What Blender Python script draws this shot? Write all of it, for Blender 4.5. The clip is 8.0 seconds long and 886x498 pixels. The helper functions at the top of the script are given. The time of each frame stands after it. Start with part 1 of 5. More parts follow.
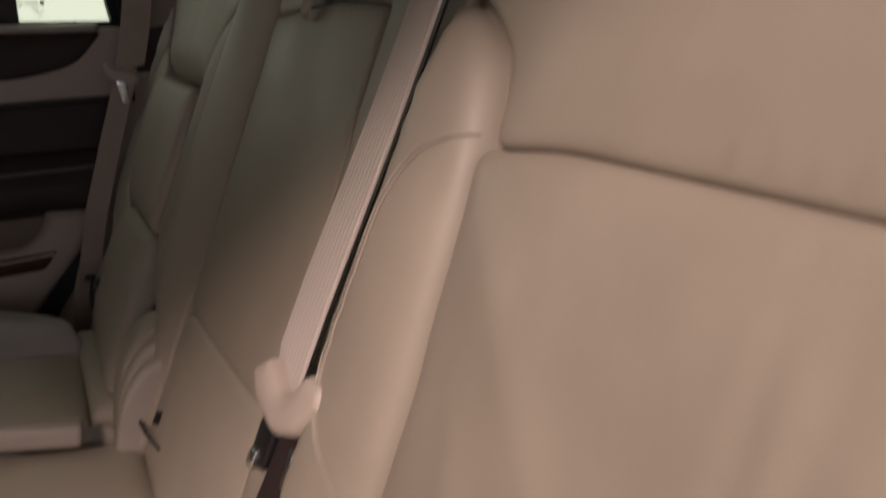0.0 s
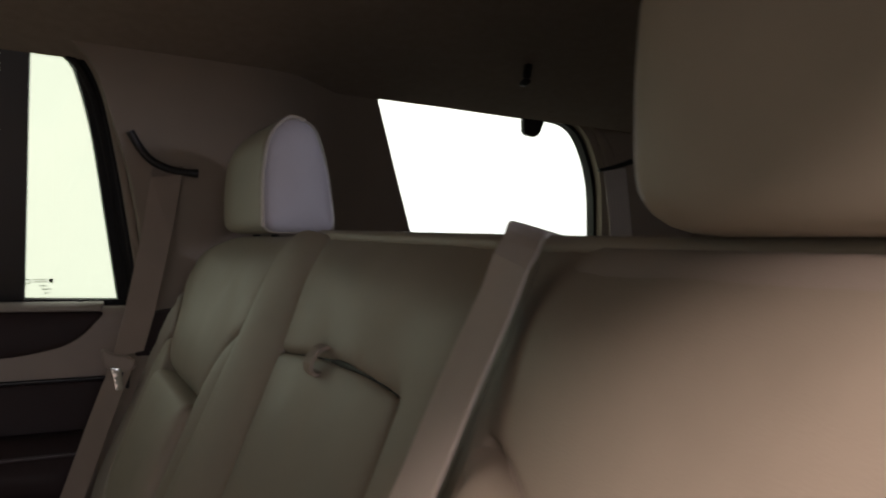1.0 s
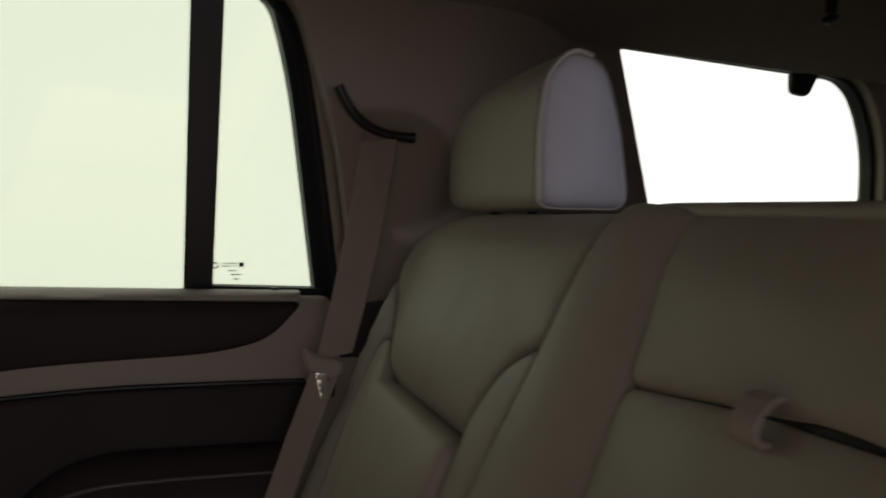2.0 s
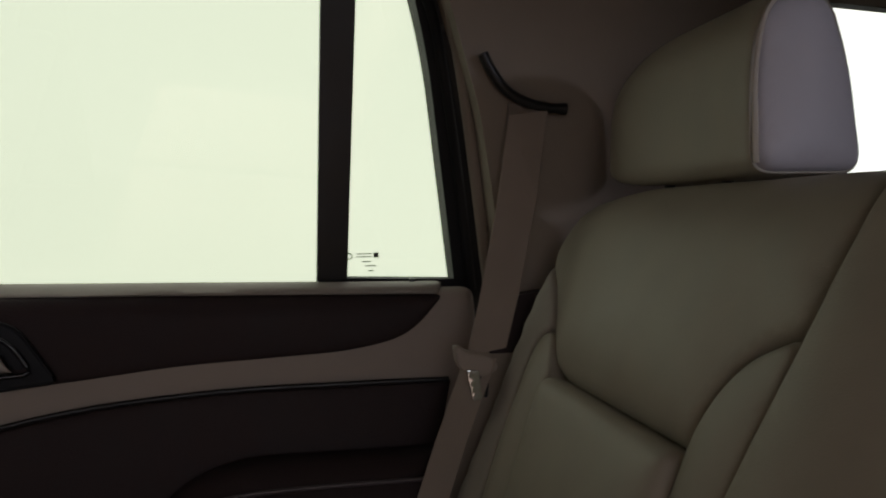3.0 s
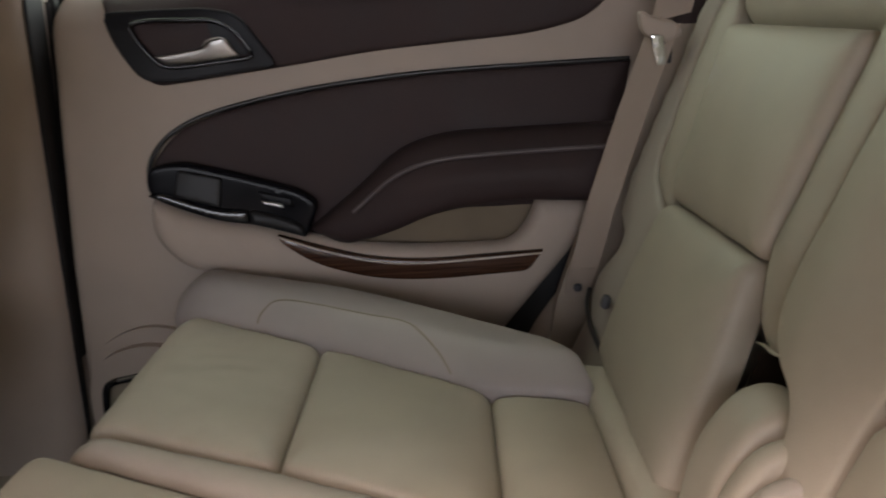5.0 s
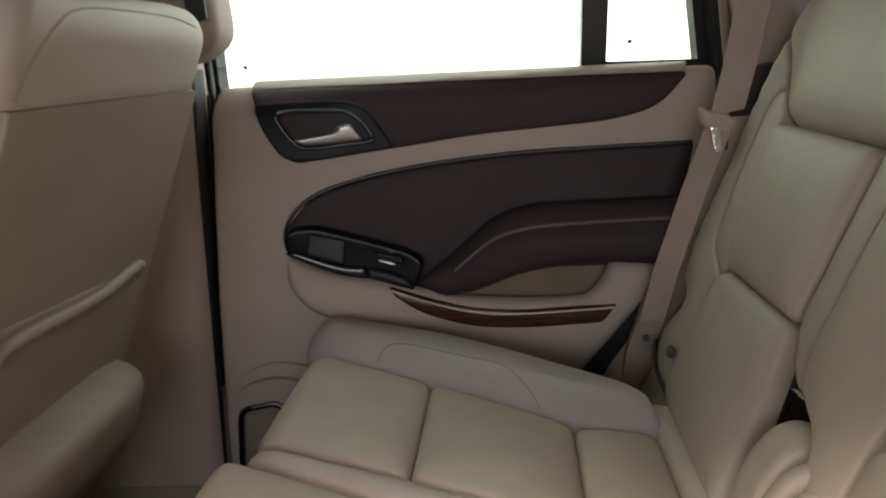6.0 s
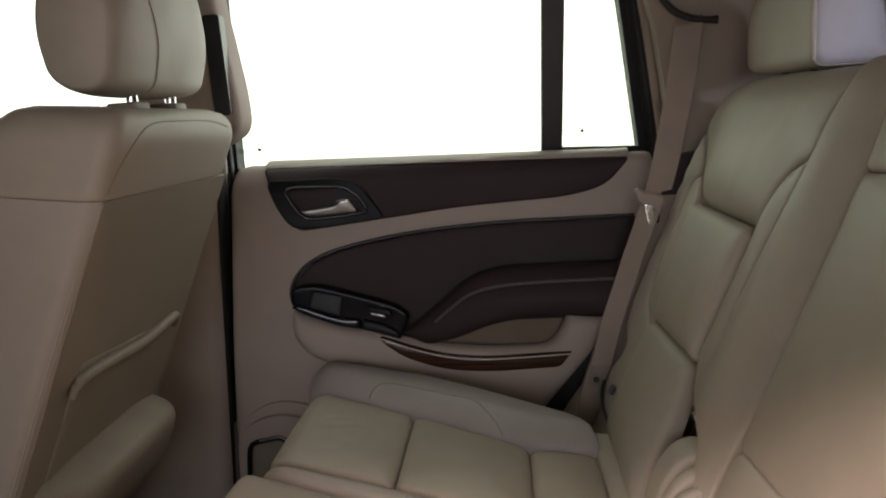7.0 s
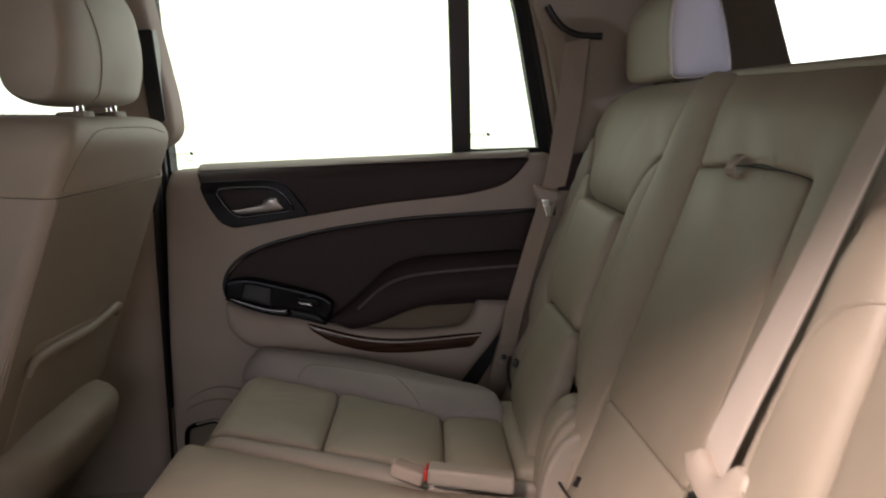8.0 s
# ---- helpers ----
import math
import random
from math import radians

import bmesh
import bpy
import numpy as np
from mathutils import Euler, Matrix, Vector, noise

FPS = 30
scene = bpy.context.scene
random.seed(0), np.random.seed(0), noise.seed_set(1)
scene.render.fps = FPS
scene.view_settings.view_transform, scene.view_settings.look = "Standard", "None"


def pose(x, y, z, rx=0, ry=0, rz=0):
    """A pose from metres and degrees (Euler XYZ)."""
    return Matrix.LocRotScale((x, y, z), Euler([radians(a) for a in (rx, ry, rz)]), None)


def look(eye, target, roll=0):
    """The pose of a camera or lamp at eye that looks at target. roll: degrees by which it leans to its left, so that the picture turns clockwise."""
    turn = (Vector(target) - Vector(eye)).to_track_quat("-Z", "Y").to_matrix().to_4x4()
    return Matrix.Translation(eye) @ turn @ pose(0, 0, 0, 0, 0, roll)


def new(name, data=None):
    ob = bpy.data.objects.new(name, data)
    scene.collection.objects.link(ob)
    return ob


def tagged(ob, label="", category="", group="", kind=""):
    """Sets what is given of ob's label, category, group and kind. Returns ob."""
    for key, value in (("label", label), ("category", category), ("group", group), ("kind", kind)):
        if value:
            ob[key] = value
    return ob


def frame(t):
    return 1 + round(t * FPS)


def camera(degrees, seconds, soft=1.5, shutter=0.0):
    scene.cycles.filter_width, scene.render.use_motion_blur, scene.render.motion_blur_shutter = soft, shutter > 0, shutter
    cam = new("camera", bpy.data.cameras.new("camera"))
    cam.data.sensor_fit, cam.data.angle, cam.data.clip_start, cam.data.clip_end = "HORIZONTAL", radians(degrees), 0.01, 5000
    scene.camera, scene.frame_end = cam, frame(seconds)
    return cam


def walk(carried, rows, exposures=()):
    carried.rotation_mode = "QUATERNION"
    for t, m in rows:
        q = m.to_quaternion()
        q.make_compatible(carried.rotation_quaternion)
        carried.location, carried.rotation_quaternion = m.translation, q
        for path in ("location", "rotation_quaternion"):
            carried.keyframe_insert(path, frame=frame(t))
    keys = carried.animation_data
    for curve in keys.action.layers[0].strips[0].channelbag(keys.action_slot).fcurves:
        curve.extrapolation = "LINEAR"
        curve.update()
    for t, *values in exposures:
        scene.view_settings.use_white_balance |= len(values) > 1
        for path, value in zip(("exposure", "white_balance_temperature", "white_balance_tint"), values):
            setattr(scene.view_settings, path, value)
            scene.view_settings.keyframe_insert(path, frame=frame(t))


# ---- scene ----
from mathutils import geometry
from mathutils.bvhtree import BVHTree

cam = camera(57.0, 8.0, 1.9, 0.4)
PATH = [
    (0, (-0.116, 0.042, 1.119), (0.698, 1.776, 0.547), -2.4),
    (0.3, (-0.081, 0.076, 1.142), (0.760, 1.858, 0.773), -1.9),
    (0.5, (-0.075, 0.088, 1.168), (0.785, 1.876, 0.938), -1.8),
    (0.8, (-0.073, 0.104, 1.207), (0.792, 1.910, 1.137), -1.1),
    (1, (-0.084, 0.114, 1.225), (0.766, 1.921, 1.200), 0.1),
    (1.5, (-0.127, 0.243, 1.232), (0.601, 2.106, 1.202), 1.2),
    (2, (-0.149, 0.437, 1.217), (0.411, 2.357, 1.154), 0.8),
    (2.2, (-0.168, 0.482, 1.211), (0.350, 2.414, 1.138), 0.7),
    (3.3, (-0.216, 0.562, 1.185), (0.094, 2.536, 1.109), -1.6),
    (3.5, (-0.221, 0.556, 1.167), (0.064, 2.528, 1.027), -1.9),
    (4, (-0.217, 0.541, 1.093), (-0.018, 2.512, 0.809), -2.6),
    (4.5, (-0.226, 0.513, 1.059), (-0.139, 2.454, 0.581), -3.5),
    (5, (-0.264, 0.466, 1.066), (-0.297, 2.385, 0.505), -3.7),
    (5.2, (-0.286, 0.440, 1.077), (-0.361, 2.361, 0.526), -3.7),
    (6.3, (-0.300, 0.199, 1.168), (-0.493, 2.146, 0.752), -3.8),
    (6.5, (-0.285, 0.150, 1.177), (-0.480, 2.102, 0.789), -3.7),
    (7, (-0.259, 0.035, 1.199), (-0.413, 2.003, 0.875), -3.5),
    (7.5, (-0.254, -0.057, 1.216), (-0.314, 1.920, 0.917), -3.1),
    (8, (-0.229, -0.129, 1.201), (-0.212, 1.845, 0.876), -3.7),
]
walk(cam, [(t, look(eye, target, roll)) for t, eye, target, roll in PATH], [(0, -1.0, 6600, 15), (0.5, -0.87, 6600, 14), (1.0, -0.78, 6600, 13), (1.5, -0.85, 6600, 12), (2.2, -0.98, 6600, 12), (3.4, -0.95, 6600, 12), (4.0, -0.15, 6500, 11), (4.5, 0.78, 6350, 8), (5.2, 0.83, 6350, 8), (6.4, 0.62, 6400, 9), (8.0, -0.03, 6550, 12)])

# ---- light ----
world = bpy.data.worlds.new("showroom_light")
scene.world = world
world.use_nodes = True
wbg = world.node_tree.nodes["Background"]
wbg.inputs[0].default_value = (1.0, 0.98, 0.96, 1)
wbg.inputs[1].default_value = 0.20


def lamp(name, kind, m, energy, size, colour=(1, 1, 1), size_y=None):
    data = bpy.data.lights.new(name, kind)
    data.energy, data.color = energy, colour
    if kind == "AREA":
        data.shape, data.size, data.size_y = "RECTANGLE", size, size_y or size
    ob = new(name, data)
    ob.matrix_world = m
    return ob


# the lit hall beside the open door
lamp("hall_lamp", "AREA", look((-1.10, -0.95, 2.30), (0.0, 0.4, 0.9)), 104, 0.24, (1.0, 0.78, 0.71), 0.24)
# broad unseen fill lamp, added across from the open door to brighten the cabin
lamp("broad_side_fill", "AREA", look((-0.45, -3.6, 1.75), (-0.4, 1.0, 0.95)), 43, 2.6, (0.93, 0.92, 1.0), 1.3)
# daylight from behind that comes in by the near rear side window
lamp("window_light", "AREA", look((2.1, -2.0, 1.57), (0.2, 1.15, 1.31)), 50, 0.6, (0.80, 0.84, 1.0), 0.25)


# ---- materials ----
def mat(name, colour, rough=0.5, metal=0.0, vary=0.08, scale=14.0, grain=900.0, bump=0.05, spec=0.5, wear=0.0):
    """A plain surface with blotches at one scale and a fine grain at another."""
    m = bpy.data.materials.new(name)
    m.use_nodes = True
    nt = m.node_tree
    b = nt.nodes["Principled BSDF"]
    b.inputs["Roughness"].default_value = rough
    b.inputs["Metallic"].default_value = metal
    b.inputs["Specular IOR Level"].default_value = spec
    co = nt.nodes.new("ShaderNodeTexCoord")
    big = nt.nodes.new("ShaderNodeTexNoise")
    big.inputs["Scale"].default_value = scale
    big.inputs["Detail"].default_value = 6
    nt.links.new(co.outputs["Object"], big.inputs["Vector"])
    ramp = nt.nodes.new("ShaderNodeMapRange")
    ramp.inputs["From Min"].default_value, ramp.inputs["From Max"].default_value = 0.3, 0.7
    ramp.inputs["To Min"].default_value, ramp.inputs["To Max"].default_value = 1 - vary, 1 + vary
    nt.links.new(big.outputs["Fac"], ramp.inputs["Value"])
    mul = nt.nodes.new("ShaderNodeVectorMath")
    mul.operation = "SCALE"
    mul.inputs[0].default_value = colour
    nt.links.new(ramp.outputs[0], mul.inputs["Scale"])
    nt.links.new(mul.outputs[0], b.inputs["Base Color"])
    rr = nt.nodes.new("ShaderNodeMapRange")
    rr.inputs["From Min"].default_value, rr.inputs["From Max"].default_value = 0.3, 0.7
    rr.inputs["To Min"].default_value, rr.inputs["To Max"].default_value = max(0.02, rough - 0.07), min(1, rough + 0.07)
    nt.links.new(big.outputs["Fac"], rr.inputs["Value"])
    nt.links.new(rr.outputs[0], b.inputs["Roughness"])
    if bump:
        fine = nt.nodes.new("ShaderNodeTexVoronoi")
        fine.inputs["Scale"].default_value = grain
        nt.links.new(co.outputs["Object"], fine.inputs["Vector"])
        fold = nt.nodes.new("ShaderNodeTexNoise")
        fold.inputs["Scale"].default_value = 38
        fold.inputs["Detail"].default_value = 3
        nt.links.new(co.outputs["Object"], fold.inputs["Vector"])
        add = nt.nodes.new("ShaderNodeMath")
        add.operation = "MULTIPLY_ADD"
        add.inputs[1].default_value = 4.0 * wear
        nt.links.new(fold.outputs["Fac"], add.inputs[0])
        nt.links.new(fine.outputs["Distance"], add.inputs[2])
        bp = nt.nodes.new("ShaderNodeBump")
        bp.inputs["Strength"].default_value = bump * 4
        bp.inputs["Distance"].default_value = 0.0006
        nt.links.new(add.outputs[0], bp.inputs["Height"])
        nt.links.new(bp.outputs[0], b.inputs["Normal"])
    return m


LEATHER = mat("beige_leather", (0.340, 0.300, 0.240), 0.5, vary=0.07, grain=900, bump=0.045, spec=0.35, wear=0.06)
SIDE = mat("greyish_beige_vinyl", (0.335, 0.295, 0.252), 0.5, vary=0.05, grain=900, bump=0.05, spec=0.35, wear=0.06)
# cool daylight on the headrest's side is painted into this vinyl
HEADSIDE = mat("daylit_side_vinyl", (0.50, 0.47, 0.50), 0.5, vary=0.04, grain=900, bump=0.02, spec=0.35)
TRIM = mat("beige_trim_plastic", (0.36, 0.30, 0.255), 0.6, vary=0.04, grain=500, bump=0.08, spec=0.3)
PILLAR = mat("beige_pillar_trim", (0.31, 0.255, 0.205), 0.65, vary=0.04, grain=500, bump=0.06, spec=0.25)
ROOFLINING = mat("headliner_cloth", (0.33, 0.28, 0.235), 0.95, vary=0.06, scale=60, grain=450, bump=0.12, spec=0.1)
BROWN = mat("dark_brown_vinyl", (0.036, 0.024, 0.024), 0.6, vary=0.12, grain=450, bump=0.09, spec=0.2, wear=0.1)
BLACK = mat("black_plastic", (0.012, 0.012, 0.013), 0.35, vary=0.1, grain=500, bump=0.03, spec=0.5)
GLOSS = mat("gloss_black_plastic", (0.008, 0.008, 0.010), 0.12, vary=0.1, bump=0.0, spec=0.5)
SWITCHBLACK = mat("piano_black_plastic", (0.006, 0.006, 0.008), 0.15, vary=0.05, bump=0.0, spec=0.08)
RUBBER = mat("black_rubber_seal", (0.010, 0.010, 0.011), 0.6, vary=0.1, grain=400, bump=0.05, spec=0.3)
CHROME = mat("satin_chrome", (0.40, 0.39, 0.38), 0.34, 1.0, vary=0.03, bump=0.0)
STEEL = mat("bright_steel", (0.8, 0.8, 0.8), 0.12, 1.0, vary=0.03, bump=0.0)
CARPET = mat("dark_carpet", (0.03, 0.026, 0.023), 0.95, vary=0.3, scale=90, grain=350, bump=0.3, spec=0.1)
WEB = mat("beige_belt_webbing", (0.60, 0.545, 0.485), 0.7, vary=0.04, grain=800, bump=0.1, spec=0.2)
# same webbing as the near belt, darkened for the shade the far belt hangs in
SHADEWEB = mat("shaded_belt_webbing", (0.33, 0.27, 0.225), 0.75, vary=0.05, grain=800, bump=0.1, spec=0.15)
BELTPLASTIC = mat("beige_buckle_plastic", (0.50, 0.435, 0.37), 0.45, vary=0.03, bump=0.02)
BACKPANEL = mat("olive_brown_vinyl", (0.23, 0.195, 0.145), 0.55, vary=0.08, grain=420, bump=0.09, spec=0.3, wear=0.05)
STITCH = mat("pale_stitching", (0.47, 0.42, 0.355), 0.7, vary=0.1, bump=0.0)
RED = mat("red_button", (0.45, 0.03, 0.02), 0.4, bump=0.0)
WELL = mat("well_shade_brown", (0.022, 0.016, 0.012), 0.95, vary=0.2, grain=400, bump=0.1, spec=0.1)
DOTGREY = mat("slate_grey_plastic", (0.07, 0.07, 0.078), 0.55, vary=0.05, bump=0.0, spec=0.3)
# greyer vinyl, with the hall's cool light partly put into its colour
BOLSTER = mat("cool_lit_beige_vinyl", (0.31, 0.275, 0.262), 0.5, vary=0.05, grain=900, bump=0.03, spec=0.35, wear=0.06)
# darker than the door trim, to put the map pocket's shade into colour
POCKETSHADE = mat("brown_pocket_shade", (0.17, 0.135, 0.095), 0.8, vary=0.08, grain=500, bump=0.06, spec=0.2)
# lighter brown that paints the sheen along the armrest's seam
SEAMSHEEN = mat("seam_sheen_brown", (0.085, 0.066, 0.070), 0.38, vary=0.06, bump=0.02, spec=0.4)
SATINBLACK = mat("satin_black_plastic", (0.009, 0.009, 0.011), 0.45, vary=0.1, grain=500, bump=0.02, spec=0.16)
SATINGREY = mat("satin_grey_plastic", (0.015, 0.015, 0.016), 0.42, vary=0.05, bump=0.0, spec=0.18)
HALLFLOOR = mat("pale_hall_floor", (0.25, 0.235, 0.215), 0.35, vary=0.06, scale=3, grain=60, bump=0.02)
PAINT = mat("dark_car_paint", (0.03, 0.03, 0.032), 0.25, vary=0.05, bump=0.0)
MARK = mat("grey_glass_mark", (0.05, 0.05, 0.05), 0.6, bump=0.0)


def web_weave(m):
    """Fine ribs along the webbing."""
    nt = m.node_tree
    b = nt.nodes["Principled BSDF"]
    co = nt.nodes.new("ShaderNodeTexCoord")
    w = nt.nodes.new("ShaderNodeTexWave")
    w.bands_direction = "Y"
    w.inputs["Scale"].default_value = 140
    w.inputs["Distortion"].default_value = 0.4
    nt.links.new(co.outputs["Object"], w.inputs["Vector"])
    bp = nt.nodes.new("ShaderNodeBump")
    bp.inputs["Strength"].default_value, bp.inputs["Distance"].default_value = 0.7, 0.0005
    nt.links.new(w.outputs["Fac"], bp.inputs["Height"])
    nt.links.new(bp.outputs[0], b.inputs["Normal"])


web_weave(WEB)


def wood():
    """Dark glossy wood-grain strip."""
    m = mat("dark_wood_veneer", (0.06, 0.028, 0.016), 0.2, vary=0.3, bump=0.0)
    nt = m.node_tree
    b = nt.nodes["Principled BSDF"]
    co = nt.nodes.new("ShaderNodeTexCoord")
    mp = nt.nodes.new("ShaderNodeMapping")
    mp.inputs["Scale"].default_value = (6, 60, 160)
    n = nt.nodes.new("ShaderNodeTexNoise")
    n.inputs["Scale"].default_value, n.inputs["Detail"].default_value = 2.0, 5
    r = nt.nodes.new("ShaderNodeValToRGB")
    r.color_ramp.elements[0].position, r.color_ramp.elements[0].color = 0.35, (0.030, 0.014, 0.009, 1)
    r.color_ramp.elements[1].position, r.color_ramp.elements[1].color = 0.7, (0.075, 0.035, 0.020, 1)
    nt.links.new(co.outputs["Object"], mp.inputs[0])
    nt.links.new(mp.outputs[0], n.inputs["Vector"])
    nt.links.new(n.outputs["Fac"], r.inputs[0])
    nt.links.new(r.outputs[0], b.inputs["Base Color"])
    return m


def glass_material():
    m = bpy.data.materials.new("clear_window_glass")
    m.use_nodes = True
    nt = m.node_tree
    nt.nodes.remove(nt.nodes["Principled BSDF"])
    t = nt.nodes.new("ShaderNodeBsdfTransparent")
    t.inputs[0].default_value = (0.93, 0.96, 0.92, 1)
    g = nt.nodes.new("ShaderNodeBsdfGlossy")
    g.inputs["Roughness"].default_value = 0.02
    mx = nt.nodes.new("ShaderNodeMixShader")
    mx.inputs[0].default_value = 0.06
    nt.links.new(t.outputs[0], mx.inputs[1])
    nt.links.new(g.outputs[0], mx.inputs[2])
    nt.links.new(mx.outputs[0], nt.nodes["Material Output"].inputs[0])
    return m


WOOD = wood()
GLASS = glass_material()


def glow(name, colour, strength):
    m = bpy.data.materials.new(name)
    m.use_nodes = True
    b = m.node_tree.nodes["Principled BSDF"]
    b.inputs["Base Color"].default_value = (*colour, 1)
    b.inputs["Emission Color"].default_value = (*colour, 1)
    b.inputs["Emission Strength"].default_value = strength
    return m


# ---- mesh helpers ----
def thing(name, label, category, at=(0, 0, 0), kind="", group=""):
    ob = new(name)
    ob.location = at
    ob.empty_display_size = 0.05
    return tagged(ob, label, category, group, kind)


def part(name, bm, material, parent=None, label="", smooth=True):
    me = bpy.data.meshes.new(name)
    bmesh.ops.recalc_face_normals(bm, faces=bm.faces)
    bm.to_mesh(me)
    bm.free()
    me.materials.append(material)
    if smooth:
        me.shade_smooth()
        me.set_sharp_from_angle(angle=radians(50))
    ob = new(name, me)
    if parent:
        ob.parent = parent
        bpy.context.view_layer.update()
        ob.matrix_parent_inverse = parent.matrix_world.inverted()
    if label:
        ob["label"] = label
    return ob


def outline(pts, step=0.008):
    """A closed line through corner points (u, v, radius), with each corner rounded by its radius."""
    out, n = [], len(pts)
    for i, p in enumerate(pts):
        a, b, c = Vector(pts[i - 1][:2]), Vector(p[:2]), Vector(pts[(i + 1) % n][:2])
        r = p[2] if len(p) > 2 else 0.02
        e, f = (a - b), (c - b)
        cut = min(r, e.length * 0.48, f.length * 0.48)
        s, t = b + e.normalized() * cut, b + f.normalized() * cut
        k = max(2, min(10, int(cut * 2 / step) + 1))
        for j in range(k + 1):
            w = j / k
            out.append(s * (1 - w) ** 2 + b * 2 * w * (1 - w) + t * w * w)
    dense = []
    for i, p in enumerate(out):
        q = out[(i + 1) % len(out)]
        k = max(1, int((q - p).length / step))
        dense += [p.lerp(q, j / k) for j in range(k) if j or (q - p).length > 1e-5]
    return dense


def away(points, line):
    """Distance of each point from a closed line."""
    p, a = np.array(points)[:, None], np.array(line)[None]
    b = np.roll(a, -1, 1)
    e = b - a
    w = np.clip(((p - a) * e).sum(-1) / np.maximum((e * e).sum(-1), 1e-12), 0, 1)
    return np.sqrt((((a + w[..., None] * e) - p) ** 2).sum(-1).min(1))


def inside(points, line):
    p, a = np.array(points), np.array(line)
    b, odd = np.roll(a, -1, 0), np.zeros(len(points), bool)
    for (x0, y0), (x1, y1) in zip(a, b):
        if y0 != y1:
            odd ^= ((y0 > p[:, 1]) != (y1 > p[:, 1])) & (p[:, 0] < (x1 - x0) * (p[:, 1] - y0) / (y1 - y0) + x0)
    return odd


def panel(name, pts, place, material, parent=None, label="", r=0.01, bulge=0.01, reach=0.04, depth=0.03, rise=0.0, extra=None, grid=0.016, wrinkle=0.0012, step=0.008, grow=0.0):
    """A padded panel: a closed line on a surface, rounded down into its seam all round, swelling towards its middle."""
    line = [tuple(p) for p in outline(pts, step)]
    arr = np.array(line)
    nxt, prv = np.roll(arr, -1, 0), np.roll(arr, 1, 0)
    tan = nxt - prv
    nor = np.stack([-tan[:, 1], tan[:, 0]], -1) / np.maximum(np.linalg.norm(tan, axis=1), 1e-9)[:, None]
    if not inside(arr[:1] + nor[:1] * 1e-4, arr)[0]:
        nor = -nor
    arr = arr - nor * grow
    verts = [arr]
    for k in (0.12, 0.35, 0.7, 1.1, 1.7):
        ring = arr + nor * r * k
        ok = inside(ring, arr) & (away(ring, arr) > r * k * 0.93)
        ring = ring[ok]
        if k > 0.9:
            ring = ring[::2]
        if len(ring):
            verts.append(ring)
    lo, hi = arr.min(0), arr.max(0)
    us, vs = np.arange(lo[0], hi[0], grid), np.arange(lo[1], hi[1], grid)
    g = np.array([(u + (grid / 2 if j % 2 else 0), v) for j, v in enumerate(vs) for u in us])
    if len(g):
        g = g[inside(g, arr)]
        if len(g):
            g = g[away(g, arr) > r * 1.7 + grid * 0.35]
        if len(g):
            verts.append(g)
    flat = np.concatenate(verts)
    n = len(arr)
    flat2, edges, faces, orig, _, _ = geometry.delaunay_2d_cdt([Vector(p) for p in flat], [(i, (i + 1) % n) for i in range(n)], [], 1, 1e-6)
    uv = np.array([tuple(p) for p in flat2])
    d = away(uv, arr)
    h = np.where(d < r, np.sqrt(np.maximum(r * r - (r - np.minimum(d, r)) ** 2, 0)) - r, 0) + bulge * (1 - np.exp(-d / reach)) + rise
    bm = bmesh.new()
    vs3 = []
    for (u, v), hh in zip(uv, h):
        if extra:
            hh += extra(u, v)
        if wrinkle:
            hh += wrinkle * (noise.noise((u * 18, v * 18, 3.1)) + 0.5 * noise.noise((u * 43, v * 43, 7.7)))
        vs3.append(bm.verts.new(place(u, v, hh)))
    for f in faces:
        try:
            bm.faces.new([vs3[i] for i in f])
        except ValueError:
            pass
    bm.edges.ensure_lookup_table()
    rim = [e for e in bm.edges if e.is_boundary]
    low = {}
    for e in rim:
        for w in e.verts:
            if w not in low:
                i = w.index if w.index >= 0 else 0
                low[w] = None
    index = {w: i for i, w in enumerate(vs3)}
    for w in low:
        u, v = uv[index[w]]
        low[w] = bm.verts.new(place(u, v, rise - depth))
    for e in rim:
        a, b = e.verts
        try:
            bm.faces.new((a, b, low[b], low[a]))
        except ValueError:
            pass
    return part(name, bm, material, parent, label)


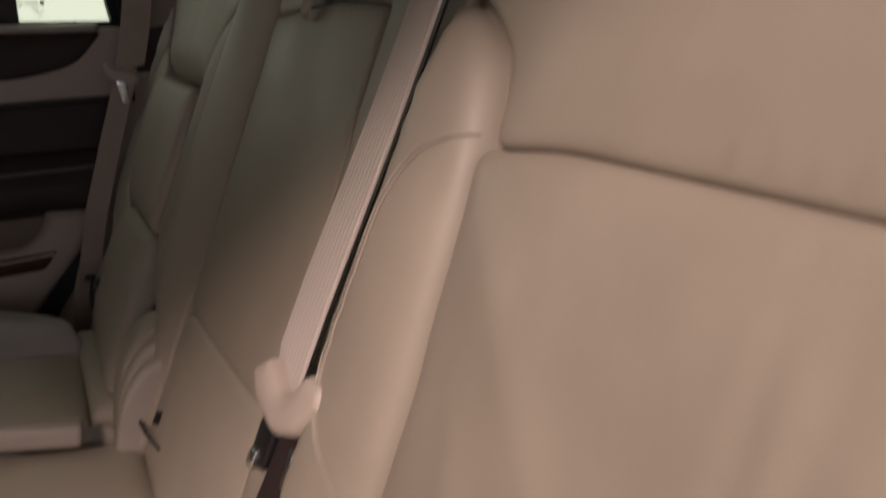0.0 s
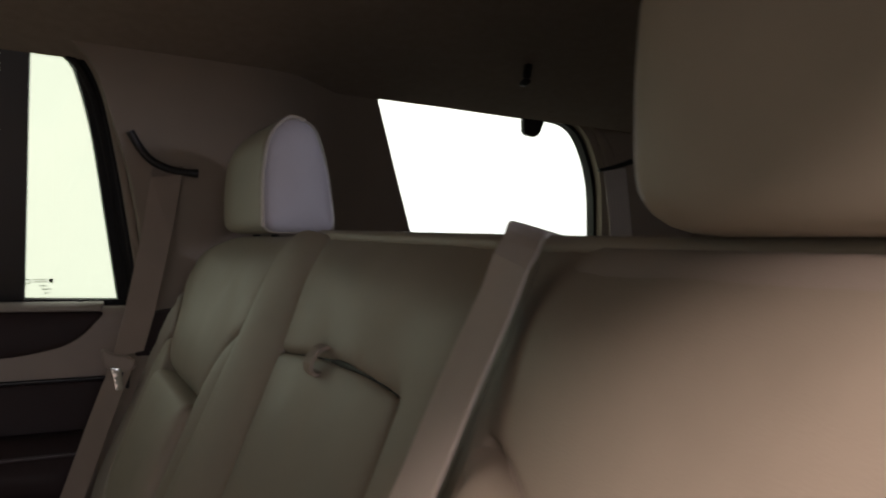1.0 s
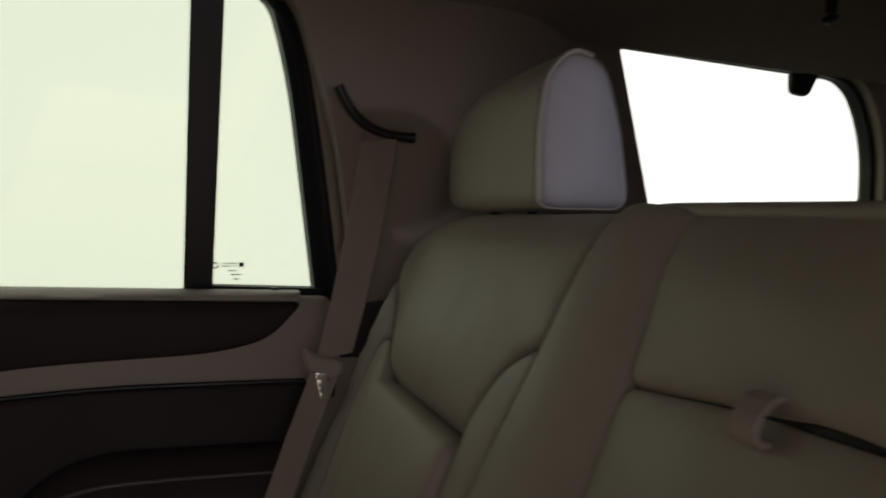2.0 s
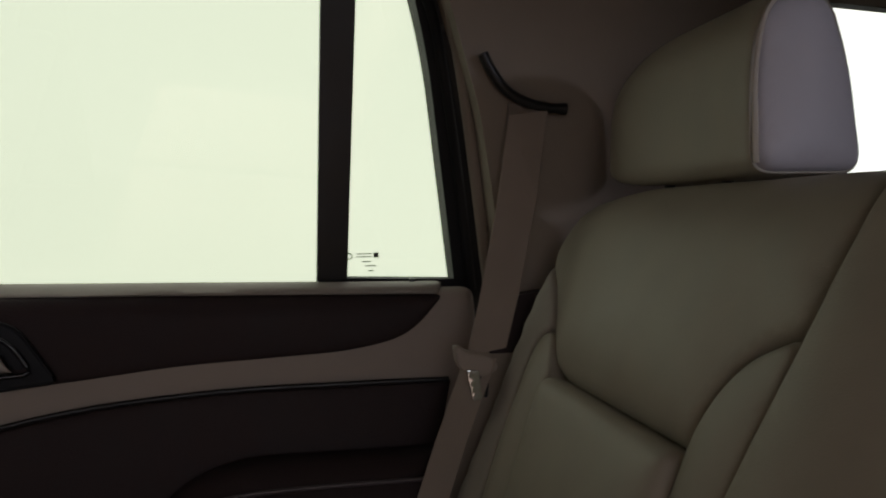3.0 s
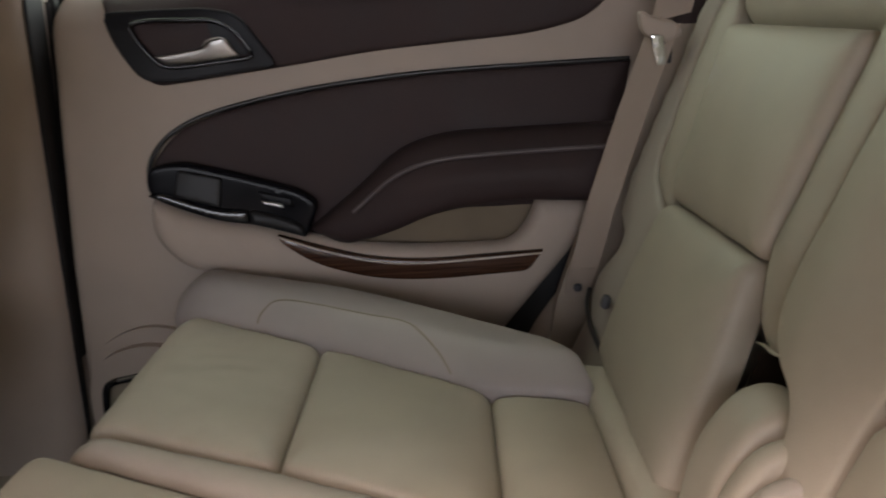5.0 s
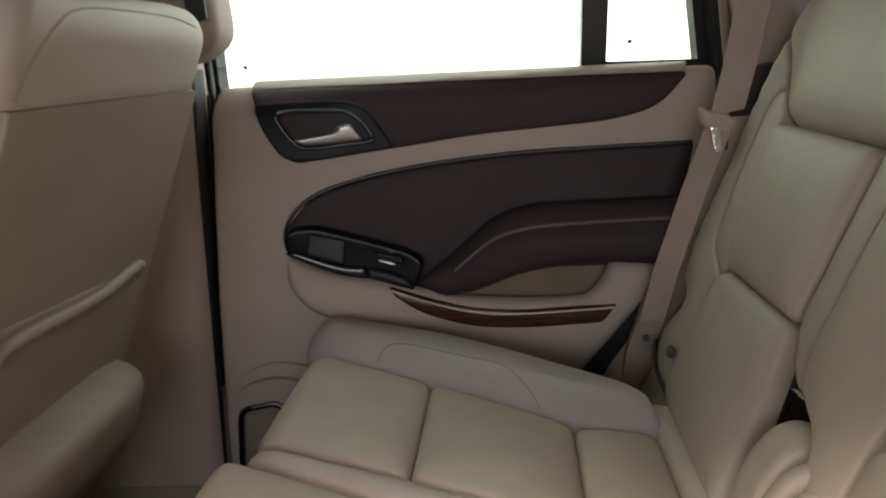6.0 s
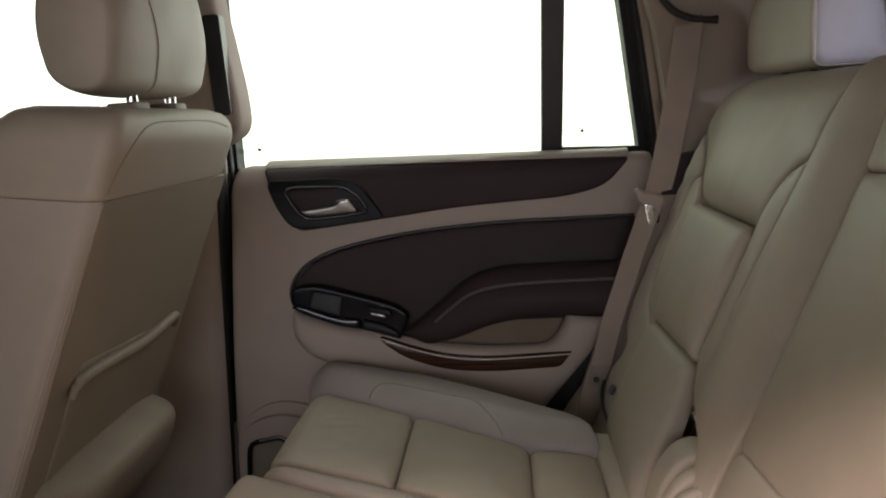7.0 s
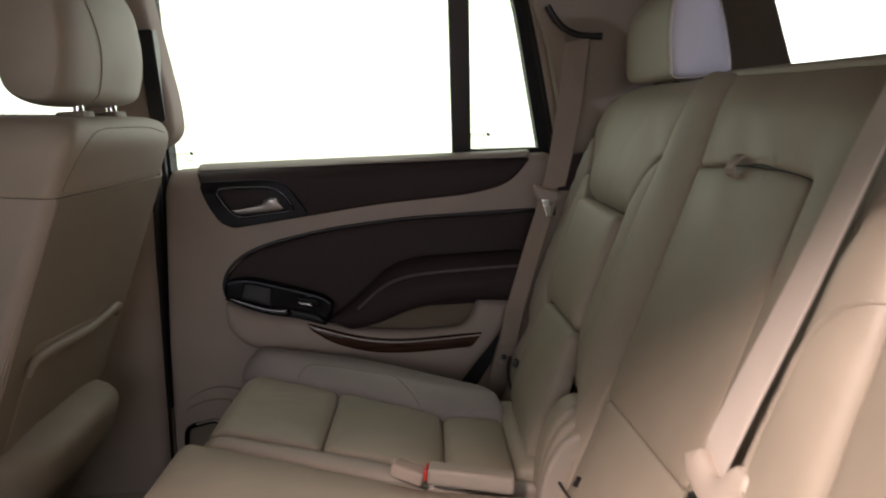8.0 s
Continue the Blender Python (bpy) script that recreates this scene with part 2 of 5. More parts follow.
def tube(name, pts, radius, material, parent=None, label="", sides=8, closed=False, fine=4):
    """A round cord through points."""
    pts = [Vector(p) for p in pts]
    if fine > 1 and len(pts) > 2:
        out, n = [], len(pts)
        rng = range(n if closed else n - 1)
        for i in rng:
            p0 = pts[(i - 1) % n] if closed or i else pts[0]
            p1, p2 = pts[i], pts[(i + 1) % n]
            p3 = pts[(i + 2) % n] if closed or i + 2 < n else pts[-1]
            for j in range(fine):
                t = j / fine
                out.append(0.5 * (2 * p1 + (p2 - p0) * t + (2 * p0 - 5 * p1 + 4 * p2 - p3) * t * t + (3 * p1 - p0 - 3 * p2 + p3) * t ** 3))
        if not closed:
            out.append(pts[-1])
        pts = out
    bm = bmesh.new()
    rings, n = [], len(pts)
    ref = Vector((0.13, 0.31, 0.94))
    for i, p in enumerate(pts):
        a = pts[(i - 1) % n] if closed or i else p
        b = pts[(i + 1) % n] if closed or i < n - 1 else p
        t = (b - a).normalized()
        s = t.cross(ref).normalized()
        q = t.cross(s)
        rad = radius(i / max(1, n - 1)) if callable(radius) else radius
        rings.append([bm.verts.new(p + (s * math.cos(k * 2 * math.pi / sides) + q * math.sin(k * 2 * math.pi / sides)) * rad) for k in range(sides)])
    for i in range(n if closed else n - 1):
        a, b = rings[i], rings[(i + 1) % n]
        for k in range(sides):
            bm.faces.new((a[k], a[(k + 1) % sides], b[(k + 1) % sides], b[k]))
    if not closed:
        bm.faces.new(rings[0])
        bm.faces.new(rings[-1])
    return part(name, bm, material, parent, label)


def strip(name, rows, thick, material, parent=None, label=""):
    """A flat band: rows of (centre, half-width vector, normal); with rounded edges and thickness."""
    bm = bmesh.new()
    rings = []
    for c, w, nn in rows:
        c, w, nn = Vector(c), Vector(w), Vector(nn).normalized() * thick / 2
        rings.append([bm.verts.new(v) for v in (c - w, c - w * 0.96 + nn, c + w * 0.96 + nn, c + w, c + w * 0.96 - nn, c - w * 0.96 - nn)])
    for a, b in zip(rings, rings[1:]):
        for k in range(6):
            bm.faces.new((a[k], a[(k + 1) % 6], b[(k + 1) % 6], b[k]))
    bm.faces.new(rings[0])
    bm.faces.new(rings[-1])
    return part(name, bm, material, parent, label, smooth=False)


def ribbed(name, rows, thick, material, parent=None, ribs=9, label=""):
    """A woven band like strip(), its face raised into fine lengthwise ribs."""
    bm = bmesh.new()
    rings = []
    n = ribs * 4
    for c, w, nn in rows:
        c, w, nn = Vector(c), Vector(w), Vector(nn).normalized()
        top = [c + w * (-1 + 2 * k / n) + nn * (thick / 2 - 0.00035 * (0.5 + 0.5 * math.cos(2 * math.pi * k / 4)) - (0.0006 if k in (0, n) else 0)) for k in range(n + 1)]
        rings.append([bm.verts.new(p) for p in top + [c + w - nn * thick / 2, c - w - nn * thick / 2]])
    m = n + 3
    for a, b in zip(rings, rings[1:]):
        for k in range(m):
            bm.faces.new((a[k], a[(k + 1) % m], b[(k + 1) % m], b[k]))
    bm.faces.new(rings[0])
    bm.faces.new(rings[-1])
    return part(name, bm, material, parent, label, smooth=False)


def block(name, size, m, material, parent=None, label="", bevel=0.004, segments=3):
    """A box with rounded edges at a pose."""
    bm = bmesh.new()
    bmesh.ops.create_cube(bm, size=1.0, matrix=Matrix.Diagonal((*size, 1)))
    if bevel:
        bmesh.ops.bevel(bm, geom=bm.edges[:], offset=bevel, segments=segments, affect="EDGES", profile=0.5)
    bmesh.ops.transform(bm, matrix=m, verts=bm.verts)
    return part(name, bm, material, parent, label)


def slab(name, pts, place, low, high, material, parent=None, label=""):
    """A flat plate: a closed line (corners with radii) on a surface, from height low to high."""
    line = outline(pts, 0.02)
    bm = bmesh.new()
    top = [bm.verts.new(place(u, v, high)) for u, v in line]
    bot = [bm.verts.new(place(u, v, low)) for u, v in line]
    bm.faces.new(top)
    bm.faces.new(bot)
    for i in range(len(top)):
        j = (i + 1) % len(top)
        bm.faces.new((top[i], top[j], bot[j], bot[i]))
    return part(name, bm, material, parent, label)


def frame_ring(name, outer, inner, place, low, high, material, parent=None, label="", n=160):
    """A flat frame between two closed lines, matched by angle round the inner one's middle."""
    def even(pts):
        line = outline(pts, 0.006)
        ln = [0.0]
        for i in range(len(line)):
            ln.append(ln[-1] + (line[(i + 1) % len(line)] - line[i]).length)
        out = []
        for k in range(n):
            t = ln[-1] * k / n
            i = max(j for j in range(len(line)) if ln[j] <= t)
            w = (t - ln[i]) / max(1e-9, ln[i + 1] - ln[i])
            out.append(line[i].lerp(line[(i + 1) % len(line)], w))
        return out
    a, b = even(outer), even(inner)
    off = min(range(n), key=lambda o: sum((a[i] - b[(i + o) % n]).length_squared for i in range(0, n, 4)))
    b = [b[(i + off) % n] for i in range(n)]
    bm = bmesh.new()
    va, vb = [bm.verts.new(place(u, v, high)) for u, v in a], [bm.verts.new(place(u, v, high)) for u, v in b]
    la, lb = [bm.verts.new(place(u, v, low)) for u, v in a], [bm.verts.new(place(u, v, low)) for u, v in b]
    for i in range(n):
        j = (i + 1) % n
        bm.faces.new((va[i], va[j], vb[j], vb[i]))
        bm.faces.new((la[i], la[j], lb[j], lb[i]))
        bm.faces.new((va[i], va[j], la[j], la[i]))
        bm.faces.new((vb[i], vb[j], lb[j], lb[i]))
    return part(name, bm, material, parent, label)


def lerp_table(x, table):
    return float(np.interp(x, [a for a, _ in table], [b for _, b in table]))


def drape(ob, pts, place, lift=0.0006, steps=6):
    """Points of a smooth line laid on a panel's surface."""
    me = ob.data
    tree = BVHTree.FromPolygons([v.co for v in me.vertices], [tuple(q.vertices) for q in me.polygons])
    flat, out, n = [Vector(q) for q in pts], [], len(pts)
    for i in range(n - 1):
        p0, p1, p2, p3 = flat[max(0, i - 1)], flat[i], flat[i + 1], flat[min(n - 1, i + 2)]
        for j in range(steps):
            t = j / steps
            q = 0.5 * (2 * p1 + (p2 - p0) * t + (2 * p0 - 5 * p1 + 4 * p2 - p3) * t * t + (3 * p1 - p0 - 3 * p2 + p3) * t ** 3)
            a, b = Vector(place(q.x, q.y, 0.3)), Vector(place(q.x, q.y, -0.3))
            hit = tree.ray_cast(a, (b - a).normalized())
            if hit[0]:
                out.append(hit[0] + (a - b).normalized() * lift)
    return out


def stitches(name, pts, parent, label="", length=0.004, gap=0.002, radius=0.0005):
    """A row of thread stitches along a line, one mesh."""
    bm = bmesh.new()
    run, on = 0.0, True
    for a, b in zip(pts, pts[1:]):
        e = b - a
        far = e.length
        at = 0.0
        while at < far:
            end = min(far, at + length)
            if end - at > length * 0.5:
                c, d = a + e * (at / far), a + e * (end / far)
                t = (d - c).normalized()
                u = t.cross(Vector((0.1, 0.2, 0.97))).normalized()
                w = t.cross(u)
                ra = [bm.verts.new(c + (u * x + w * y) * radius) for x, y in ((1, 0), (0, 1), (-1, 0), (0, -1))]
                rb = [bm.verts.new(d + (u * x + w * y) * radius) for x, y in ((1, 0), (0, 1), (-1, 0), (0, -1))]
                for k in range(4):
                    bm.faces.new((ra[k], ra[(k + 1) % 4], rb[(k + 1) % 4], rb[k]))
            at = end + gap
    return part(name, bm, STITCH, parent, label)


# ---- shapes of the large surfaces ----
def window_plane(x, z, h):
    return (x, 1.70 - 0.26 * (z - 1.12) - h, z)


def side_trim(x, z, h):
    """Inner face of the rear side wall: belt pillar in front, sinking to the quarter window behind."""
    w = min(1, max(0, (x - 0.26) / 0.2))
    w = w * w * (3 - 2 * w)
    return (x, (1 - w) * (1.585 - 0.17 * (z - 1.12)) + w * (1.635 - 0.2 * (z - 1.3)) - h, z)


def roof_height(x, y):
    e = min(1.0, abs(y - 0.70) / 0.86)
    return 1.515 - 0.05 * (x + 0.04) + 0.11 * (1 - e ** 3.2)


def door_plane(x, z, h):
    y = lerp_table(z, [(0.35, 1.63), (0.6, 1.61), (0.75, 1.61), (0.9, 1.622), (1.0, 1.632), (1.09, 1.638), (1.11, 1.65), (1.13, 1.69)])
    bow = min(1, max(0, (-0.52 - x) / 0.16)) * min(1, max(0, (1.11 - z) / 0.04))
    return (x + 0.004 * bow, y - 0.02 * bow - h, z)


def bench_back(y, z, h):
    """The reclined back of the bench, lowered towards the near door to fit the camera's view."""
    dip = 0.008 * min(1, max(0, (0.98 - y) / 0.55))
    return (0.06 + 0.42 * (z - 1.037) - 0.922 * h, y, z - dip + 0.387 * h)


def wide_back(y, z, h):
    """The wide part's back, set a little further back than the single seat's beyond the near bolster."""
    w = min(1, max(0, (y - 0.452) / 0.045))
    e = min(1, max(0, (0.985 - y) / 0.08))
    return bench_back(y, z, h - 0.018 * w * w * (3 - 2 * w) * e + 0.005 * (1 - e))


def bench_cushion(y, x, h):
    return (x, y, 0.694 - (x + 0.43) * 0.11 + h)


def front_back(y, z, h):
    return (-0.70 + 0.43 * (z - 1.132) + 0.92 * h, y, z - 0.39 * h)


# ---- surroundings ----
def big_sheet(name, corners, material, label, category):
    bm = bmesh.new()
    bm.faces.new([bm.verts.new(c) for c in corners])
    return tagged(part(name, bm, material), label, category, kind="structure")


big_sheet("ground", [(-60, -60, -0.3), (60, -60, -0.3), (60, 60, -0.3), (-60, 60, -0.3)], HALLFLOOR, "pale floor of the hall outside the car", "floor")
# both sheets emit light themselves, in place of the bright outside
big_sheet("backdrop", [(-26, 9, -0.3), (2.2, 9, -0.3), (2.2, 9, 24), (-26, 9, 24)], glow("glowing_cream_wall", (0.95, 1.0, 0.85), 1.75), "cream wall far outside the side windows, glowing to stand in for daylight", "wall")
big_sheet("backdrop", [(2.2, 9, -0.3), (16, 9, -0.3), (16, 9, 24), (2.2, 9, 24)], glow("glowing_white_sheet", (1.0, 1.0, 1.0), 3.2), "white sheet far outside the rear windows, glowing to stand in for glare", "wall")

floor_bm = bmesh.new()
bmesh.ops.create_cube(floor_bm, size=1, matrix=pose(-0.37, 0.70, 0.30) @ Matrix.Diagonal((3.5, 1.92, 0.06, 1)))
tagged(part("floor", floor_bm, CARPET), "dark carpeted floor of the car", "floor", kind="structure")


def roof():
    bm = bmesh.new()
    nx, ny = 30, 40
    low = [[bm.verts.new((x, y, roof_height(x, y))) for y in np.linspace(-0.10, 1.57, ny)] for x in np.linspace(-2.1, 1.37, nx)]
    top = [[bm.verts.new((v.co.x, v.co.y, v.co.z + 0.05)) for v in row] for row in low]
    for g in (low, top):
        for a, b in zip(g, g[1:]):
            for k in range(ny - 1):
                bm.faces.new((a[k], a[k + 1], b[k + 1], b[k]))
    for k in range(ny - 1):
        for i in (0, nx - 1):
            bm.faces.new((low[i][k], low[i][k + 1], top[i][k + 1], top[i][k]))
    for i in range(nx - 1):
        for k in (0, ny - 1):
            bm.faces.new((low[i][k], low[i + 1][k], top[i + 1][k], top[i][k]))
    return tagged(part("ceiling", bm, ROOFLINING), "beige cloth headliner of the car", "ceiling", kind="structure")


roof()


def roof_skin():
    """Painted outer roof over the headliner."""
    bm = bmesh.new()
    xs, ys = np.linspace(-2.1, 1.38, 24), np.linspace(-0.105, 1.58, 24)
    low = [[bm.verts.new((x, y, roof_height(x, y) + 0.058)) for y in ys] for x in xs]
    top = [[bm.verts.new((v.co.x, v.co.y, v.co.z + 0.012)) for v in row] for row in low]
    for g in (low, top):
        for a, b in zip(g, g[1:]):
            for k in range(23):
                bm.faces.new((a[k], a[k + 1], b[k + 1], b[k]))
    for k in range(23):
        for i in (0, 23):
            bm.faces.new((low[i][k], low[i][k + 1], top[i][k + 1], top[i][k]))
            bm.faces.new((low[k][i], low[k + 1][i], top[k + 1][i], top[k][i]))
    return tagged(part("roof", bm, PAINT), "dark painted outer roof of the car", "car roof", kind="structure")


roof_skin()

# outer skin of the far side, below the windows and over them
wall_far = thing("wall_far", "dark painted outer side of the car", "car body", (0, 1.8, 0.3), "structure")
block("outer_skin", (3.5, 0.03, 0.80), pose(-0.37, 1.80, 0.66), PAINT, wall_far)
block("roof_rail", (3.5, 0.08, 0.09), pose(-0.37, 1.60, 1.60), PAINT, wall_far, bevel=0.02)
wall_rear = thing("wall_rear", "closed dark trimmed tailgate of the car", "tailgate", (1.3, 0.7, 0.3), "structure")
def tail_plane(y, z, h):
    return (1.30 - h, y, z)


block("tailgate", (0.06, 1.9, 0.92), pose(1.33, 0.7, 0.785), TRIM, wall_rear, bevel=0.01)
block("upper_frame", (0.06, 1.9, 0.20), pose(1.33, 0.7, 1.525), TRIM, wall_rear, bevel=0.01)
for y in (1.565, -0.165):
    block("side_frame", (0.06, 0.13, 0.18), pose(1.33, y, 1.335), TRIM, wall_rear, bevel=0.01)
slab("rear_screen", [(-0.12, 1.22, 0.05), (-0.12, 1.45, 0.05), (1.54, 1.45, 0.05), (1.54, 1.22, 0.05)], tail_plane, -0.05, -0.035, GLOSS, wall_rear, "black tinted rear screen")
wall_near = thing("wall_near", "beige trimmed rear side wall of the car", "car body", (1.2, -0.25, 0.3), "structure")
block("side_lower", (1.2, 0.08, 0.9), pose(0.78, -0.24, 0.78), TRIM, wall_near)
block("side_pillar", (0.45, 0.08, 0.45), pose(0.38, -0.2, 1.42), PILLAR, wall_near)
block("side_pillar", (0.26, 0.08, 0.45), pose(1.22, -0.2, 1.42), PILLAR, wall_near)
# unseen solid wall, added to keep light from the front side out
block("front_side_block", (1.25, 0.08, 1.36), pose(-1.56, -0.22, 0.98), PILLAR, wall_near)
wall_front = thing("wall_front", "dark dashboard and unseen front wall that keeps light out", "dashboard", (-2.1, 0.7, 0.3), "structure")
block("dashboard", (0.4, 1.8, 0.75), pose(-2.1, 0.7, 0.70), BLACK, wall_front, bevel=0.06)
# opaque slab in the windscreen's place, added to keep front light out
block("front_light_block", (0.06, 1.9, 0.7), pose(-2.2, 0.7, 1.36), TRIM, wall_front)

# ---- rear side wall with the quarter window ----
RW = [(0.467, 1.513, 0.02), (0.580, 1.190, 0.03), (1.045, 1.190, 0.03), (1.017, 1.371, 0.09), (0.948, 1.485, 0.06), (0.812, 1.492, 0.05)]
quarter = thing("trim", "beige plastic rear pillar and side trim", "pillar trim", (0.6, 1.6, 0.4), "structure")


def side_panel():
    """One moulding round the quarter window."""
    outer = [(-0.10, 1.555, 0.01), (-0.035, 1.512, 0.03), (0.022, 1.33, 0.02), (0.06, 1.12, 0.02), (0.075, 1.0, 0.02), (0.0, 0.75, 0.03), (-0.16, 0.55, 0.02), (-0.10, 0.36, 0.02), (1.33, 0.36, 0.02), (1.33, 1.50, 0.02), (1.0, 1.54, 0.02), (0.3, 1.56, 0.02)]
    line = [tuple(p) for p in outline(outer, 0.03)]
    hole = [tuple(p) for p in outline(RW, 0.02)]
    g = np.array([(u, v) for u in np.arange(-0.15, 1.33, 0.05) for v in np.arange(0.38, 1.55, 0.05)])
    g = g[inside(g, line)]
    g = g[~inside(g, hole)]
    g = g[(away(g, line) > 0.015) & (away(g, hole) > 0.015)]
    flat = [Vector(p) for p in line + hole] + [Vector(p) for p in g]
    n, k = len(line), len(hole)
    edges = [(i, (i + 1) % n) for i in range(n)] + [(n + i, n + (i + 1) % k) for i in range(k)]
    pts, _, faces, *_ = geometry.delaunay_2d_cdt(flat, edges, [], 1, 1e-6)
    mid = np.array([np.mean([tuple(pts[i]) for i in f], axis=0) for f in faces])
    keep = ~inside(mid, hole)
    bm = bmesh.new()
    vs = [bm.verts.new(side_trim(p.x, p.y, 0)) for p in pts]
    for f, ok in zip(faces, keep):
        if ok:
            bm.faces.new([vs[i] for i in f])
    for v in [v for v in vs if not v.link_faces]:
        bm.verts.remove(v)
    rim = [e for e in bm.edges if e.is_boundary]
    low = {}
    for e in rim:
        for w in e.verts:
            if w not in low:
                low[w] = bm.verts.new(w.co + Vector((0, 0.06, 0)))
    for e in rim:
        a, b = e.verts
        bm.faces.new((a, b, low[b], low[a]))
    part("side_moulding", bm, PILLAR, quarter)


side_panel()


def quarter_glass(x, z, h):
    p = side_trim(x, z, h - 0.035)
    return p


slab("pillar_foot", [(0.006, 1.035, 0.01), (-0.128, 0.66, 0.02), (-0.145, 0.56, 0.01), (0.02, 0.56, 0.01), (0.04, 0.70, 0.02), (0.10, 0.95, 0.02), (0.10, 1.035, 0.01)], lambda x, z, h: (x, 1.552 - h, z), -0.02, 0.0, PILLAR, quarter)
# dark wedge standing in for the shaded gap between belt and seat
slab("gap_shade", [(0.028, 1.03, 0.004), (0.052, 1.10, 0.006), (0.108, 1.108, 0.006), (0.075, 1.03, 0.004)], lambda x, z, h: (x, 1.549 - h, z), -0.03, 0.0, BROWN, quarter)
window_1 = thing("window_1", "bright rear quarter window with a rounded corner", "window", (0.75, 1.65, 1.2), "structure")
frame_ring("window_seal", RW, [(0.477, 1.505, 0.02), (0.588, 1.197, 0.03), (1.037, 1.197, 0.03), (1.009, 1.367, 0.085), (0.943, 1.478, 0.055), (0.812, 1.485, 0.05)], quarter_glass, -0.01, 0.014, RUBBER, window_1)
pane = slab("pane", RW, quarter_glass, -0.012, -0.008, GLASS, window_1)
pane.visible_shadow = False
panel("latch", [(0.811, 1.483, 0.004), (0.816, 1.449, 0.012), (0.854, 1.444, 0.012), (0.868, 1.483, 0.004)], quarter_glass, BLACK, window_1, r=0.004, bulge=0.004, depth=0.012, rise=0.018, wrinkle=0, grid=0.01, label="black plastic window latch")

# pale garnish along the top of the quarter window, and the coat hook on the roof edge
panel("garnish", [(0.444, 1.531, 0.01), (0.714, 1.522, 0.02), (0.834, 1.513, 0.03), (0.959, 1.493, 0.05), (1.014, 1.457, 0.05), (1.054, 1.400, 0.05), (1.080, 1.325, 0.04), (1.094, 1.155, 0.01), (1.062, 1.155, 0.005), (1.057, 1.230, 0.03), (1.034, 1.375, 0.09), (0.958, 1.495, 0.06), (0.814, 1.501, 0.05), (0.464, 1.521, 0.004)], side_trim, PILLAR, quarter, r=0.006, bulge=0.003, reach=0.02, depth=0.03, rise=0.007, wrinkle=0, grid=0.014)
hook = thing("coat_hook", "small dark coat hook under the roof edge", "hook", (0.67, 1.37, 1.53))
block("hook_plate", (0.014, 0.012, 0.036), pose(0.676, 1.375, 1.527, -20, 22, 0), BLACK, hook, bevel=0.004)
tube("hook_stem", [(0.670, 1.370, 1.513), (0.666, 1.366, 1.504)], 0.002, BLACK, hook, fine=1)
block("hook_tip", (0.016, 0.02, 0.008), pose(0.664, 1.364, 1.502, -20, 8, 0), BLACK, hook, bevel=0.004)

# ---- far rear door ----
door = thing("rear_door", "beige car door with dark brown panels and chrome handle", "car door", (-0.4, 1.7, 0.4))
panel("door_base", [(-0.79, 1.118, 0.01), (-0.802, 1.08, 0.02), (-0.842, 0.42, 0.02), (-0.25, 0.42, 0.05), (-0.18, 0.60, 0.05), (-0.085, 0.74, 0.05), (-0.04, 0.85, 0.03), (0.035, 1.02, 0.03), (0.03, 1.105, 0.012)], door_plane, TRIM, door, r=0.008, bulge=0.0, depth=0.06, wrinkle=0, grid=0.03)
panel("belt_cap", [(-0.735, 1.127, 0.004), (-0.735, 1.113, 0.004), (-0.40, 1.107, 0.02), (-0.02, 1.099, 0.004), (-0.012, 1.114, 0.004), (-0.4, 1.121, 0.01)], door_plane, SIDE, door, r=0.006, bulge=0.004, depth=0.03, rise=0.01, wrinkle=0, grid=0.014)
UP = [(-0.735, 1.113, 0.008), (-0.702, 1.035, 0.02), (-0.672, 0.988, 0.02), (-0.494, 1.003, 0.05), (-0.358, 1.018, 0.05), (-0.138, 1.028, 0.04), (-0.060, 1.045, 0.05), (-0.012, 1.098, 0.010), (-0.3, 1.106, 0.05)]
panel("upper_panel", UP, door_plane, BROWN, door, r=0.006, bulge=0.006, depth=0.02, rise=0.008, grid=0.014, label="dark brown padded upper panel")
BZ = [(-0.722, 1.089, 0.008), (-0.587, 1.087, 0.03), (-0.543, 1.078, 0.022), (-0.497, 1.008, 0.008), (-0.629, 0.996, 0.02), (-0.678, 0.999, 0.02), (-0.707, 1.044, 0.03)]
BI = [(-0.690, 1.073, 0.012), (-0.664, 1.077, 0.012), (-0.575, 1.073, 0.02), (-0.546, 1.057, 0.02), (-0.523, 1.02, 0.010), (-0.628, 1.013, 0.012), (-0.650, 1.015, 0.014), (-0.671, 1.038, 0.02)]
bezel = frame_ring("handle_bezel", BZ, BI, door_plane, -0.005, 0.020, SATINBLACK, door, "satin black handle surround")
slab("bezel_bowl", BI, door_plane, 0.006, 0.0075, BLACK, bezel)
slab("handle_plate", [(-0.586, 1.07, 0.004), (-0.562, 1.065, 0.01), (-0.532, 1.024, 0.006), (-0.578, 1.028, 0.006)], door_plane, 0.006, 0.014, SATINBLACK, bezel)
panel("door_handle", [(-0.664, 1.029, 0.004), (-0.62, 1.033, 0.02), (-0.590, 1.037, 0.006), (-0.582, 1.046, 0.005), (-0.562, 1.049, 0.004), (-0.545, 1.022, 0.005), (-0.592, 1.018, 0.02), (-0.644, 1.016, 0.010)], door_plane, CHROME, bezel, r=0.003, bulge=0.002, reach=0.008, depth=0.006, rise=0.024, wrinkle=0, grid=0.006, step=0.004, label="satin chrome door handle", extra=lambda u, v: 0.25 * (v - 1.03) - 0.004 * max(0, (-0.58 - u) / 0.08))
